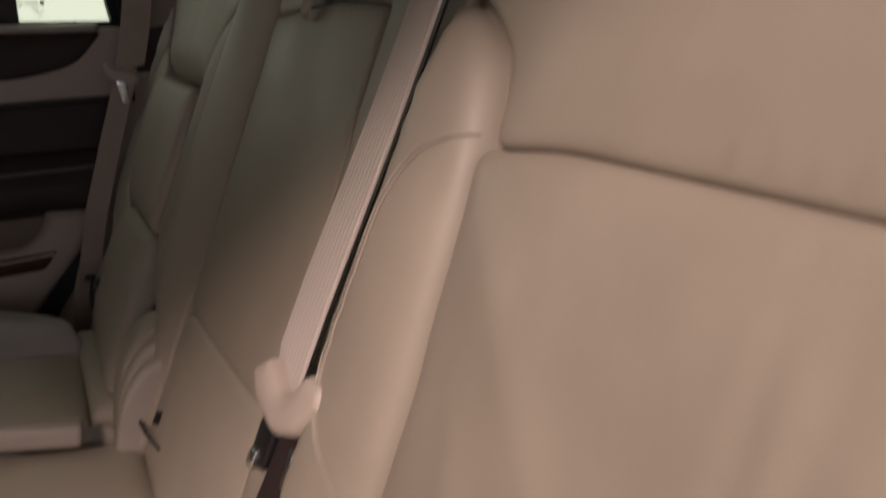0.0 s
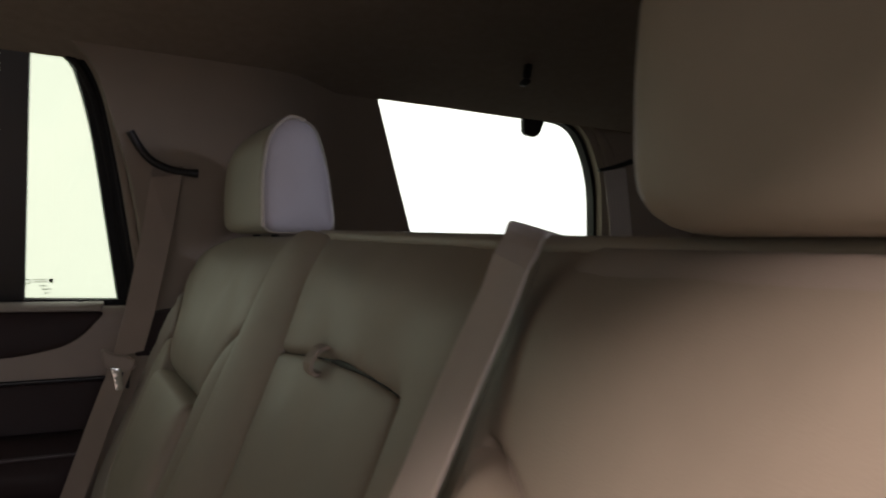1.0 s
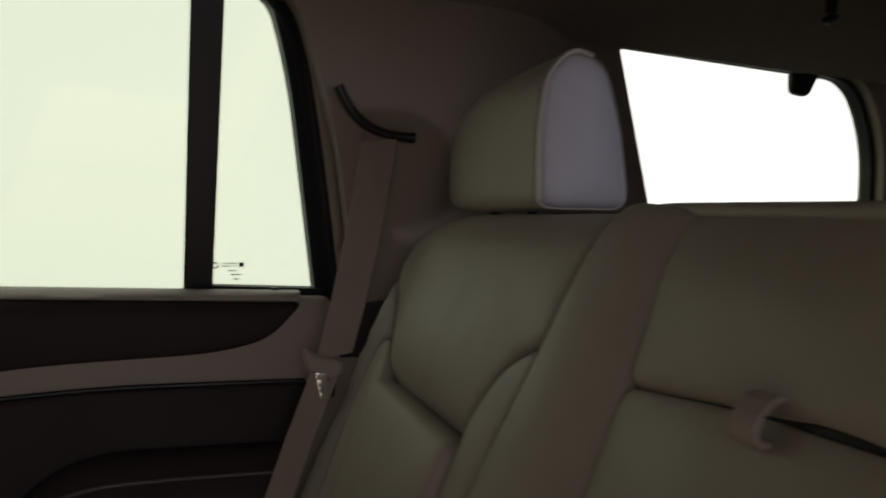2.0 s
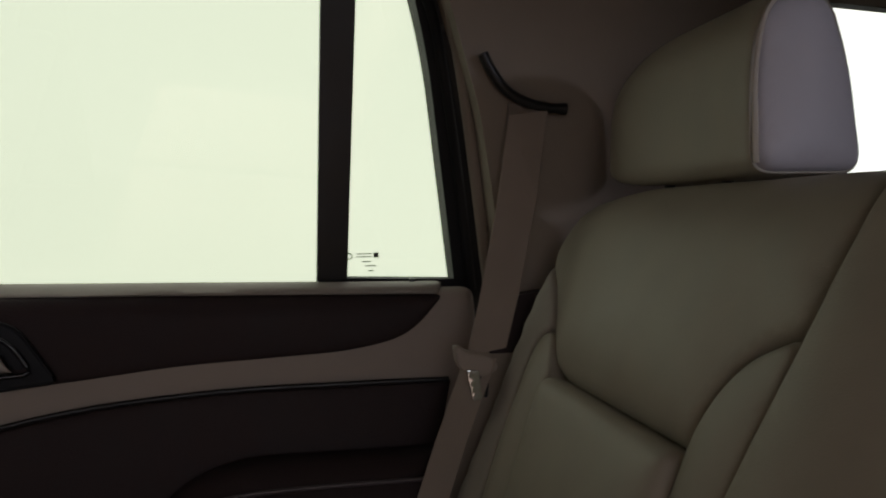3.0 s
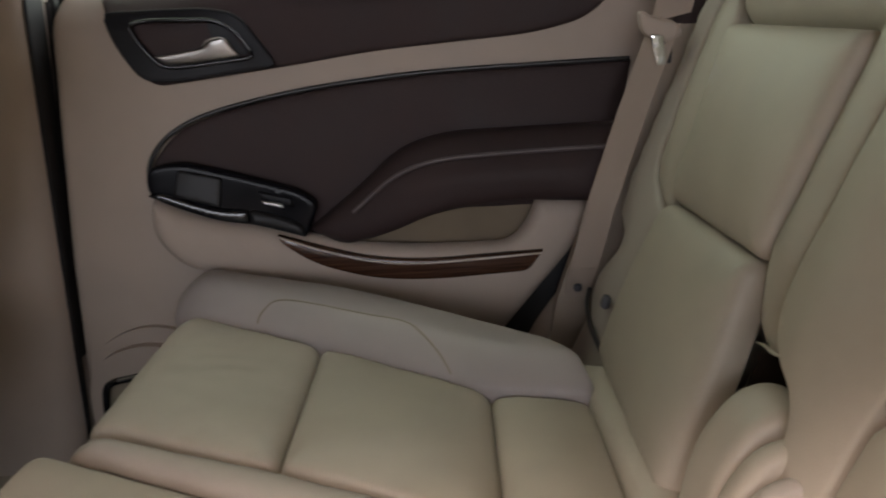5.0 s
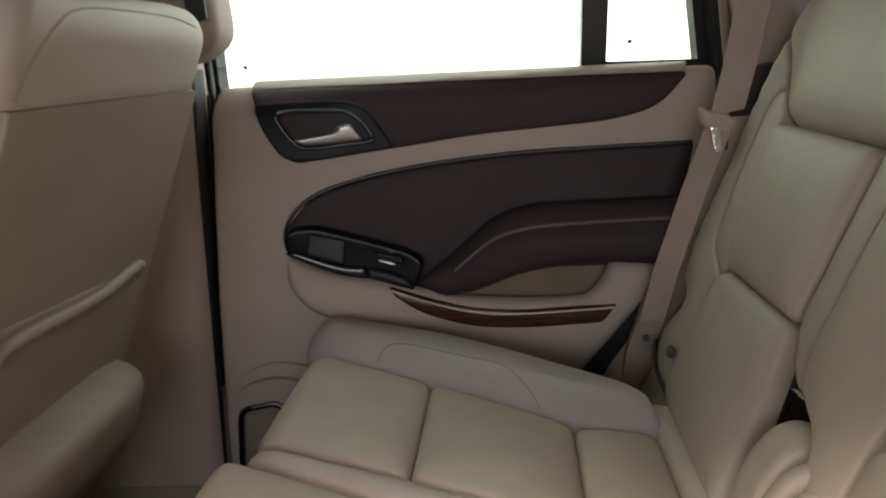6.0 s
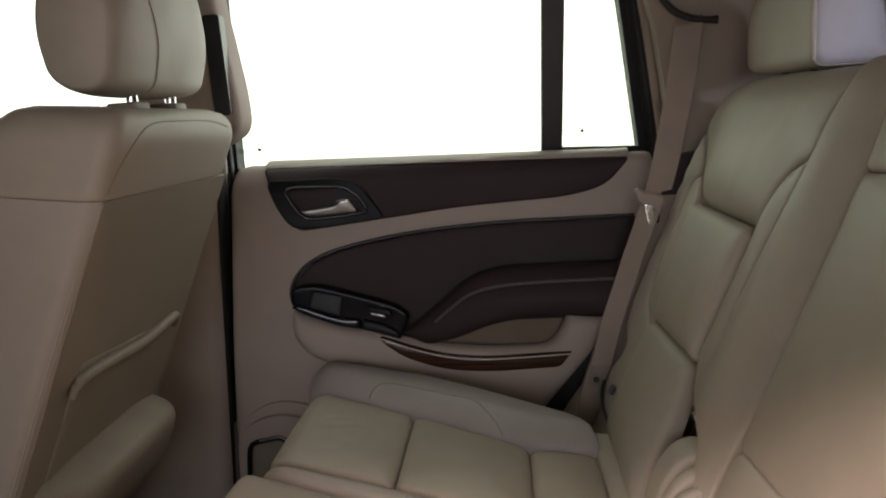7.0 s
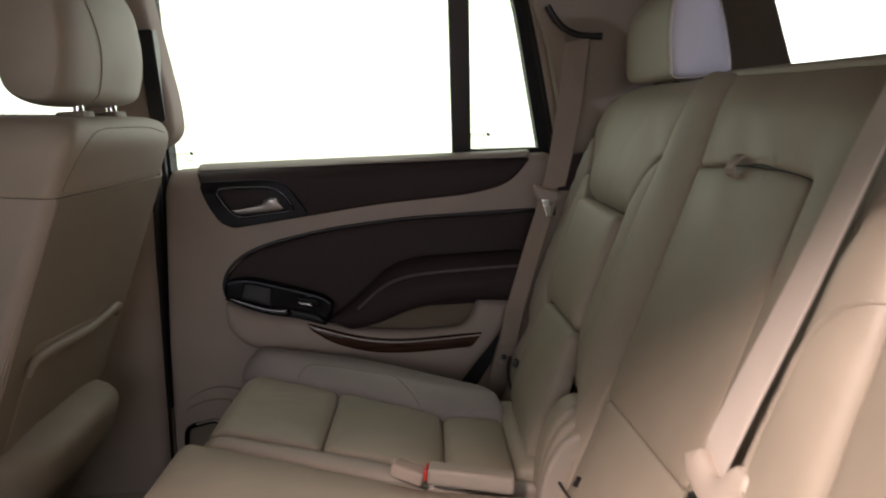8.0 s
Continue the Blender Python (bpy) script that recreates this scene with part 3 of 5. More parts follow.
tube("handle_edge", [door_plane(x, z, h) for x, z, h in ((-0.590, 1.0385, 0.030), (-0.582, 1.0465, 0.034), (-0.563, 1.0485, 0.035), (-0.554, 1.036, 0.030), (-0.546, 1.024, 0.025))], 0.0012, CHROME, bezel, sides=6)
LP = [(-0.005, 0.985, 0.004), (-0.30, 0.983, 0.06), (-0.46, 0.970, 0.06), (-0.583, 0.949, 0.06), (-0.650, 0.926, 0.04), (-0.689, 0.882, 0.03), (-0.688, 0.848, 0.015), (-0.665, 0.82, 0.02), (-0.46, 0.76, 0.03), (-0.40, 0.75, 0.03), (-0.33, 0.79, 0.03), (-0.05, 0.79, 0.01)]
panel("lower_panel", LP, door_plane, BROWN, door, r=0.006, bulge=0.006, depth=0.02, rise=0.006, grid=0.014, label="dark brown padded lower panel")
tube("panel_piping", [door_plane(x, z - 0.0015, 0.009) for x, z in ((-0.01, 0.988), (-0.15, 0.988), (-0.30, 0.986), (-0.46, 0.9735), (-0.583, 0.953), (-0.645, 0.931), (-0.678, 0.903), (-0.691, 0.872), (-0.688, 0.848))], 0.0035, BLACK, door)


def arm_rise(u, v):
    t = min(1, max(0, (u + 0.47) / 0.2))
    return 0.035 * t + 0.02 * min(1, max(0, (0.90 - v) / 0.05))


AR = [(-0.472, 0.780, 0.008), (-0.40, 0.832, 0.05), (-0.335, 0.888, 0.04), (-0.27, 0.905, 0.03), (-0.03, 0.905, 0.008), (-0.062, 0.803, 0.012), (-0.18, 0.812, 0.03), (-0.285, 0.802, 0.04), (-0.355, 0.772, 0.03), (-0.42, 0.756, 0.02)]
arm = panel("armrest", AR, door_plane, BROWN, door, r=0.018, bulge=0.012, reach=0.03, depth=0.0, rise=0.022, extra=arm_rise, grid=0.01, label="dark brown padded armrest")
tube("armrest_seam", [door_plane(x, z, 0.0795) for x, z in ((-0.40, 0.812), (-0.34, 0.857), (-0.285, 0.874), (-0.2, 0.879), (-0.052, 0.880))], 0.0030, SEAMSHEEN, arm)

BODY = [(-0.684, 0.842, 0.012), (-0.688, 0.790, 0.03), (-0.655, 0.745, 0.05), (-0.58, 0.715, 0.05), (-0.40, 0.63, 0.05), (-0.21, 0.605, 0.02), (-0.15, 0.675, 0.05), (-0.095, 0.738, 0.04), (-0.062, 0.80, 0.012), (-0.148, 0.808, 0.012), (-0.165, 0.770, 0.03), (-0.19, 0.748, 0.02), (-0.30, 0.748, 0.05), (-0.405, 0.758, 0.02), (-0.470, 0.775, 0.02), (-0.55, 0.795, 0.03), (-0.60, 0.803, 0.03)]
body = panel("pocket_moulding", BODY, door_plane, TRIM, door, r=0.018, bulge=0.006, depth=0.02, rise=0.045, wrinkle=0, grid=0.012, label="beige moulded map pocket")
slab("pocket_shade", [(-0.44, 0.742, 0.01), (-0.15, 0.735, 0.01), (-0.12, 0.82, 0.01), (-0.44, 0.82, 0.01)], door_plane, -0.004, 0.004, POCKETSHADE, door, "brown sheet standing in for shade inside the map pocket")
POD = [(-0.683, 0.886, 0.02), (-0.636, 0.890, 0.03), (-0.578, 0.872, 0.04), (-0.476, 0.838, 0.02), (-0.452, 0.818, 0.018), (-0.462, 0.795, 0.012), (-0.472, 0.773, 0.008), (-0.548, 0.796, 0.02), (-0.592, 0.805, 0.02), (-0.647, 0.828, 0.03), (-0.684, 0.848, 0.015)]
pod = panel("switch_panel", POD, door_plane, SWITCHBLACK, door, r=0.005, bulge=0.0, depth=0.02, rise=0.044, wrinkle=0, grid=0.012, step=0.006, label="gloss black switch panel")
panel("ashtray_lid", [(-0.640, 0.880, 0.004), (-0.580, 0.864, 0.004), (-0.586, 0.824, 0.004), (-0.648, 0.845, 0.006)], door_plane, SATINGREY, pod, r=0.003, bulge=0.002, depth=0.004, rise=0.047, wrinkle=0, grid=0.01, step=0.005, extra=lambda u, v: 0.003 * (0.88 - v) / 0.05, label="satin grey pull lid")
panel("panel_ledge", [(-0.684, 0.849, 0.004), (-0.664, 0.853, 0.008), (-0.628, 0.837, 0.03), (-0.590, 0.823, 0.02), (-0.548, 0.818, 0.006), (-0.548, 0.797, 0.006), (-0.592, 0.806, 0.02), (-0.647, 0.829, 0.03)], door_plane, GLOSS, pod, r=0.005, bulge=0.002, reach=0.01, depth=0.006, rise=0.051, wrinkle=0, grid=0.007, step=0.005)
panel("window_switch", [(-0.529, 0.830, 0.002), (-0.500, 0.8235, 0.002), (-0.498, 0.817, 0.002), (-0.524, 0.824, 0.002)], door_plane, CHROME, pod, r=0.002, bulge=0.001, depth=0.006, rise=0.054, wrinkle=0, grid=0.005, step=0.003)
panel("switch_rocker", [(-0.534, 0.842, 0.004), (-0.488, 0.830, 0.004), (-0.485, 0.816, 0.004), (-0.528, 0.8305, 0.003)], door_plane, SATINBLACK, pod, r=0.003, bulge=0.001, depth=0.006, rise=0.049, wrinkle=0, grid=0.006, step=0.004)
panel("grab_lip", [(-0.547, 0.818, 0.006), (-0.503, 0.806, 0.03), (-0.476, 0.792, 0.014), (-0.471, 0.774, 0.004), (-0.511, 0.787, 0.02), (-0.547, 0.798, 0.006)], door_plane, SATINGREY, pod, r=0.005, bulge=0.003, reach=0.01, depth=0.008, rise=0.053, wrinkle=0, grid=0.006, step=0.004, label="grey satin grab edge")
SP = [(-0.512, 0.781, 0.004), (-0.452, 0.761, 0.04), (-0.383, 0.741, 0.05), (-0.305, 0.733, 0.05), (-0.142, 0.738, 0.003), (-0.165, 0.708, 0.01), (-0.299, 0.703, 0.05), (-0.386, 0.710, 0.05), (-0.462, 0.736, 0.04), (-0.506, 0.768, 0.008)]
wood_strip = panel("wood_strip", SP, door_plane, WOOD, door, r=0.004, bulge=0.003, depth=0.01, rise=0.056, wrinkle=0, grid=0.008, label="dark glossy wood-grain trim strip")
tube("strip_edge", [door_plane(x, z, 0.060) for x, z in ((-0.508, 0.779), (-0.452, 0.758), (-0.383, 0.738), (-0.305, 0.730), (-0.147, 0.735))], 0.0013, BELTPLASTIC, wood_strip, "thin pale edge", fine=6)
SPK_MID = [(-0.830, 0.431, 0.01), (-0.822, 0.575, 0.05), (-0.789, 0.612, 0.05), (-0.733, 0.628, 0.06), (-0.66, 0.612, 0.07), (-0.605, 0.54, 0.06), (-0.595, 0.431, 0.01)]
SPK_IN = [(-0.815, 0.44, 0.01), (-0.800, 0.560, 0.012), (-0.788, 0.571, 0.012), (-0.735, 0.580, 0.03), (-0.705, 0.560, 0.03), (-0.65, 0.52, 0.04), (-0.62, 0.44, 0.01)]
spk = frame_ring("speaker_surround", [(-0.832, 0.43, 0.01), (-0.822, 0.60, 0.06), (-0.775, 0.638, 0.06), (-0.725, 0.651, 0.07), (-0.64, 0.632, 0.07), (-0.58, 0.55, 0.06), (-0.57, 0.43, 0.01)], SPK_MID, door_plane, -0.01, 0.010, TRIM, door)
frame_ring("grille_dome", SPK_MID, SPK_IN, door_plane, -0.01, 0.026, TRIM, spk)
slab("speaker_grille", SPK_IN, door_plane, 0.002, 0.020, BACKPANEL, spk, "olive-brown speaker grille")
tube("grille_border", [door_plane(x, z, 0.027) for x, z in ((-0.813, 0.44), (-0.806, 0.50), (-0.799, 0.553), (-0.787, 0.569), (-0.76, 0.575), (-0.733, 0.578), (-0.708, 0.560), (-0.67, 0.535))], 0.0055, GLOSS, spk, "gloss black grille border")
tube("grille_edge", [door_plane(x, z, 0.032) for x, z in ((-0.775, 0.575), (-0.75, 0.580), (-0.732, 0.5815), (-0.718, 0.573))], 0.0022, CHROME, spk)
tube("door_seal", [(-0.806, 1.635, 1.11), (-0.820, 1.63, 0.9), (-0.856, 1.625, 0.42)], 0.005, RUBBER, door)

block("door_sill", (3.3, 0.27, 0.16), pose(-0.45, 1.685, 0.36), BACKPANEL, wall_far, "dark brown door sill trim", bevel=0.02)
# black sheet laid where the gap behind the door falls into shade
slab("door_gap_shade", [(-0.045, 0.79, 0.01), (-0.085, 0.752, 0.02), (-0.134, 0.712, 0.02), (-0.168, 0.672, 0.02), (-0.205, 0.61, 0.02), (-0.235, 0.54, 0.01), (-0.14, 0.54, 0.01), (-0.10, 0.65, 0.02), (-0.03, 0.71, 0.01)], door_plane, 0.016, 0.022, BLACK, wall_far, "black sheet standing in for the shaded gap behind the door edge")
panel("sill_roll", [(-0.040, 0.730, 0.02), (-0.084, 0.700, 0.03), (-0.122, 0.664, 0.03), (-0.164, 0.605, 0.03), (-0.19, 0.54, 0.02), (-0.11, 0.54, 0.02), (-0.088, 0.64, 0.03), (-0.055, 0.69, 0.02)], door_plane, TRIM, wall_far, r=0.016, bulge=0.02, reach=0.02, depth=0.03, rise=0.034, wrinkle=0.001, grid=0.01, label="beige padded sill trim")
tube("bezel_rim", [door_plane(x, z, 0.023) for x, z in [tuple(q) for q in outline(BI, 0.012)]], 0.0030, GLOSS, bezel, closed=True, fine=1)
tube("bezel_rim", [door_plane(x, z, 0.018) for x, z in [tuple(q) for q in outline(BZ, 0.012)]], 0.0028, SATINBLACK, bezel, closed=True, fine=1)
slab("door_jamb", [(0.015, 0.45, 0.01), (0.02, 1.12, 0.01), (-0.05, 1.56, 0.01), (0.10, 1.56, 0.01), (0.16, 1.1, 0.01), (0.16, 0.45, 0.01)], window_plane, -0.06, -0.045, PAINT, wall_far)

# door window: sealed frame, dividing bar, two panes
WIN_O = [(-0.83, 1.09, 0.01), (-0.80, 1.60, 0.02), (-0.05, 1.575, 0.09), (0.055, 1.16, 0.02), (0.06, 1.09, 0.01)]
WIN_I = [(-0.80, 1.105, 0.004), (-0.762, 1.552, 0.02), (-0.070, 1.537, 0.04), (-0.036, 1.42, 0.15), (0.0125, 1.106, 0.006)]
wf = frame_ring("window_frame", WIN_O, WIN_I, window_plane, -0.03, 0.02, RUBBER, door, "black rubber window frame")
tube("seal_lip", [window_plane(x, z, 0.025) for x, z in ((0.036, 1.10), (0.012, 1.25), (-0.012, 1.38), (-0.035, 1.47), (-0.075, 1.525), (-0.15, 1.55), (-0.5, 1.556), (-0.77, 1.565))], 0.007, RUBBER, wf)
tube("seal_lip", [window_plane(x, z, 0.05) for x, z in ((0.055, 1.10), (0.03, 1.25), (0.006, 1.38), (-0.02, 1.48), (-0.065, 1.54), (-0.15, 1.565), (-0.5, 1.57), (-0.77, 1.58))], 0.008, PILLAR, wf, "beige lip of the door seal")
slab("window_bar", [(-0.180, 1.09, 0.001), (-0.168, 1.56, 0.001), (-0.124, 1.56, 0.001), (-0.139, 1.09, 0.001)], window_plane, -0.02, 0.022, BLACK, door, "black window divider bar")
slab("quarter_sill", [(-0.145, 1.100, 0.001), (-0.145, 1.121, 0.001), (0.03, 1.115, 0.001), (0.03, 1.095, 0.001)], window_plane, -0.02, 0.024, RUBBER, door)
for pts in ([(-0.81, 1.09, 0.01), (-0.78, 1.57, 0.01), (-0.163, 1.56, 0.01), (-0.172, 1.09, 0.01)], [(-0.139, 1.10, 0.01), (-0.127, 1.56, 0.01), (-0.05, 1.55, 0.05), (0.03, 1.10, 0.01)]):
    g = slab("pane", pts, window_plane, -0.004, 0.0, GLASS, door)
    g.visible_shadow = False


def glass_marks(x, z, name):
    """Unreadable maker's marks: small dark bars and a ring on the pane."""
    for dx, dz, w, hh in ((0.020, 0.018, 0.022, 0.0012), (0.020, 0.014, 0.022, 0.0012), (0.024, 0.007, 0.012, 0.0015), (0.030, 0.001, 0.016, 0.0015), (0.030, -0.006, 0.008, 0.0015), (0.037, 0.016, 0.007, 0.007)):
        slab(name, [(x + dx - w / 2, z + dz - hh / 2, 0.0001), (x + dx + w / 2, z + dz - hh / 2, 0.0001), (x + dx + w / 2, z + dz + hh / 2, 0.0001), (x + dx - w / 2, z + dz + hh / 2, 0.0001)], window_plane, 0.001, 0.002, MARK, door)
    tube(name, [window_plane(x + 0.004 * math.cos(a), z + 0.015 + 0.004 * math.sin(a), 0.0015) for a in np.linspace(0, 6.28, 10)[:-1]], 0.0009, MARK, door, closed=True, sides=5, fine=2)


glass_marks(-0.134, 1.135, "glass_mark")
glass_marks(-0.790, 1.135, "glass_mark")
block("seal_clip", (0.008, 0.012, 0.022), pose(-0.05, 1.668, 1.108), BLACK, door, bevel=0.002)

# ---- door pillar between the front and rear doors ----
bp = thing("pillar_trim", "beige pillar trim with a black belt-height slot", "pillar trim", (-0.85, 1.55, 0.4), kind="structure")


def pillar_plane(x, z, h):
    return (x, 1.56 - 0.2 * max(0, z - 1.1) - h, z)


panel("upper_pillar", [(-0.93, 1.62, 0.02), (-0.765, 1.62, 0.02), (-0.732, 1.26, 0.03), (-0.734, 1.190, 0.035), (-0.785, 1.162, 0.02), (-0.93, 1.155, 0.02)], pillar_plane, PILLAR, bp, r=0.02, bulge=0.005, depth=0.08, wrinkle=0, rise=0.02)
slab("adjuster_slot", [(-0.768, 1.395, 0.006), (-0.738, 1.395, 0.006), (-0.744, 1.222, 0.006), (-0.774, 1.222, 0.006)], pillar_plane, 0.0, 0.029, BLACK, bp, "black slot of the belt adjuster")
panel("lower_pillar", [(-1.02, 1.20, 0.02), (-0.80, 1.20, 0.02), (-0.815, 0.95, 0.03), (-0.84, 0.40, 0.02), (-1.10, 0.40, 0.02)], pillar_plane, TRIM, bp, r=0.03, bulge=0.01, depth=0.08, wrinkle=0, rise=0.0)
block("pillar_gap", (0.009, 0.05, 0.75), pose(-0.826, 1.60, 0.78, 0, 3, 0), RUBBER, bp, bevel=0.004)
block("pillar_backing", (0.07, 0.02, 0.90), pose(-0.835, 1.655, 0.78), RUBBER, bp, bevel=0.004)

# front door beyond: lower door and belt line only
fd = thing("front_door", "beige lower part of the closed front door", "car door", (-1.5, 1.65, 0.4))
block("door_base", (1.1, 0.06, 0.72), pose(-1.5, 1.66, 0.72), TRIM, fd, bevel=0.015)


# ---- rear bench: single far seat ----
def top_roll(u, v):
    return -0.022 * max(0.0, (v - 1.185) / 0.05) ** 2


def seat_block(name, pts, place, parent, low, high, material=SIDE):
    return panel(name, pts, place, material, parent, r=0.025, bulge=0, depth=high - low, rise=high, grid=0.04, wrinkle=0, step=0.015)


far = thing("rear_seat", "beige leather rear seat with stitched panels", "car seat", (-0.2, 1.25, 0.33))
seat_block("back_shell", [(1.04, 1.222, 0.02), (1.40, 1.222, 0.08), (1.51, 1.18, 0.05), (1.535, 1.0, 0.04), (1.53, 0.66, 0.03), (1.105, 0.66, 0.01), (1.105, 0.825, 0.01), (1.04, 0.835, 0.01)], bench_back, far, -0.11, -0.040)
panel("upper_panel", [(0.984, 1.236, 0.03), (1.38, 1.238, 0.05), (1.485, 1.212, 0.06), (1.525, 1.15, 0.03), (1.455, 1.105, 0.03), (1.385, 1.035, 0.02), (1.09, 1.036, 0.012), (1.085, 1.065, 0.03), (1.052, 1.108, 0.03), (1.003, 1.128, 0.012)], bench_back, LEATHER, far, r=0.009, bulge=0.013, depth=0.05, extra=lambda u, v: top_roll(u, v) - 0.010 * math.exp(-max(0, v - 1.036) / 0.012), grow=0.0028)
panel("middle_insert", [(1.383, 1.029, 0.01), (1.086, 1.029, 0.01), (1.096, 0.858, 0.01), (1.336, 0.850, 0.01)], bench_back, LEATHER, far, r=0.010, bulge=0.013, rise=0.013, depth=0.06, extra=lambda u, v: -0.004 * math.exp(-(1.032 - v) / 0.010) - 0.007 * math.exp(-(v - 0.850) / 0.012), grow=0.0028)
panel("lower_insert", [(1.334, 0.844, 0.008), (1.096, 0.852, 0.01), (1.088, 0.815, 0.02), (1.076, 0.77, 0.03), (1.06, 0.66, 0.02), (1.30, 0.664, 0.02), (1.345, 0.668, 0.01), (1.352, 0.72, 0.03), (1.354, 0.76, 0.03), (1.350, 0.79, 0.03), (1.343, 0.825, 0.015)], bench_back, LEATHER, far, r=0.010, bulge=0.016, rise=0.013, depth=0.027, extra=lambda u, v: -0.004 * math.exp(-max(0, 0.850 - v) / 0.010), grow=0.0028)
panel("inner_bolster", [(1.39, 1.032, 0.015), (1.425, 1.072, 0.02), (1.455, 1.06, 0.03), (1.460, 0.95, 0.05), (1.432, 0.864, 0.03), (1.398, 0.850, 0.02), (1.348, 0.838, 0.006), (1.342, 0.851, 0.006)], bench_back, LEATHER, far, r=0.005, bulge=0.014, depth=0.05, rise=0.004, grow=0.0028)
panel("outer_bolster", [(1.46, 1.105, 0.02), (1.528, 1.147, 0.025), (1.548, 1.10, 0.03), (1.55, 0.85, 0.03), (1.545, 0.802, 0.02), (1.478, 0.792, 0.015), (1.450, 0.782, 0.012), (1.446, 0.762, 0.012), (1.470, 0.738, 0.02), (1.484, 0.718, 0.02), (1.474, 0.692, 0.02), (1.44, 0.672, 0.02), (1.36, 0.672, 0.008), (1.362, 0.76, 0.03), (1.358, 0.79, 0.03), (1.351, 0.828, 0.01), (1.398, 0.843, 0.02), (1.440, 0.860, 0.03), (1.466, 0.95, 0.05), (1.461, 1.062, 0.03), (1.432, 1.076, 0.02)], bench_back, SIDE, far, r=0.005, bulge=0.010, depth=0.06, rise=0.006, extra=lambda u, v: -0.5 * max(0, u - 1.50), grow=0.0028)
panel("inboard_bolster", [(1.004, 1.122, 0.01), (1.050, 1.103, 0.03), (1.079, 1.062, 0.03), (1.085, 0.93, 0.05), (1.090, 0.86, 0.02), (1.082, 0.818, 0.012), (1.06, 0.805, 0.010), (1.035, 0.804, 0.008), (1.039, 0.88, 0.04), (1.034, 0.96, 0.04), (1.020, 1.035, 0.04)], bench_back, LEATHER, far, r=0.005, bulge=0.012, depth=0.024, rise=0.002, extra=lambda u, v: -0.014 * max(0, (0.87 - v) / 0.06), grow=0.0028)
block("release_button", (0.010, 0.016, 0.016), Matrix.Translation(bench_back(1.376, 0.716, 0.018)) @ pose(0, 0, 0, 0, 23, 0), DOTGREY, far, bevel=0.004)
tube("gap_seam", [bench_back(y, z, h) for y, z, h in ((1.478, 0.700, 0.012), (1.460, 0.686, 0.013), (1.415, 0.674, 0.012), (1.35, 0.670, 0.010), (1.302, 0.664, 0.006))], 0.0032, BLACK, far)
panel("side_gusset", [(1.518, 0.668, 0.01), (1.535, 0.57, 0.02), (1.36, 0.58, 0.02), (1.31, 0.655, 0.02), (1.44, 0.652, 0.02)], bench_back, SIDE, far, r=0.01, bulge=0.01, depth=0.05, rise=-0.012)

# two dark sheets that take the place of shade inside the buckle well
slab("buckle_well", [(0.945, 0.62, 0.003), (0.945, 0.835, 0.006), (1.10, 0.835, 0.008), (1.10, 0.62, 0.004)], bench_back, -0.085, -0.075, WELL, far, "dark sheet standing in for shade at the back of the buckle well")
slab("well_shade", [(-0.017, 0.800, 0.01), (-0.059, 0.700, 0.01), (-0.076, 0.640, 0.005), (0.06, 0.640, 0.005), (0.06, 0.83, 0.01), (-0.004, 0.828, 0.01)], lambda x, z, h: (x, 1.0745 - h, z), 0.0, 0.003, WELL, far, "dark sheet standing in for shade at the side of the buckle well")
tube("well_lip", [bench_back(y, z, h) for y, z, h in ((1.070, 0.8005, -0.011), (1.052, 0.8045, -0.009), (1.036, 0.806, -0.006), (1.020, 0.809, -0.002), (1.006, 0.812, 0.002))], lambda t: 0.0018 * math.sin(math.pi * (0.12 + 0.76 * t)), LEATHER, far, sides=8)
# cushion
seat_block("cushion_base", [(1.125, -0.63, 0.03), (1.53, -0.63, 0.04), (1.46, -0.38, 0.06), (1.30, -0.06, 0.03), (0.985, -0.06, 0.03), (0.985, -0.25, 0.03), (1.045, -0.43, 0.03)], bench_cushion, far, -0.26, -0.012)


def cross_roll(v, front, back):
    """A cushion pad rolls down into the cross seams before and behind it."""
    return -0.006 * math.exp(-(v - front) / 0.012) - 0.006 * math.exp(-(back - v) / 0.012)


def lip(u, v):
    return -0.03 * max(0, (-0.585 - v) / 0.05) ** 2


def ramp(u, v):
    """Rises outwards over the side bolster."""
    e = float(np.interp(v, (-0.61, -0.426, -0.235, -0.10), (1.436, 1.352, 1.245, 1.235)))
    return 0.030 * min(1, max(0, (u - e) / 0.05)) ** 0.8 + lip(u, v)


def cushion_fold(u, v):
    """Two slack folds across the front of the cushion."""
    d = lip(u, v)
    for c, k, a in ((1.285, -0.52, 0.0022), (1.258, -0.505, 0.0018), (1.31, -0.55, 0.0012)):
        d += a * math.exp(-((u - c - 0.12 * (v - k)) / 0.006) ** 2) * max(0, 1 - abs(v - k) / 0.06)
    return d


panel("front_cushion", [(1.158, -0.628, 0.03), (1.440, -0.628, 0.03), (1.352, -0.434, 0.008), (1.098, -0.434, 0.008)], bench_cushion, LEATHER, far, r=0.006, bulge=0.010, depth=0.05, wrinkle=0.002, extra=lambda u, v: cushion_fold(u, v) + cross_roll(v, -0.70, -0.434), grow=0.003, grid=0.008, rise=0.003)
panel("middle_cushion", [(1.098, -0.427, 0.008), (1.349, -0.427, 0.008), (1.250, -0.241, 0.008), (1.030, -0.241, 0.008)], bench_cushion, LEATHER, far, r=0.006, bulge=0.009, depth=0.05, wrinkle=0.002, extra=lambda u, v: cross_roll(v, -0.427, -0.241), grow=0.003, rise=0.003)
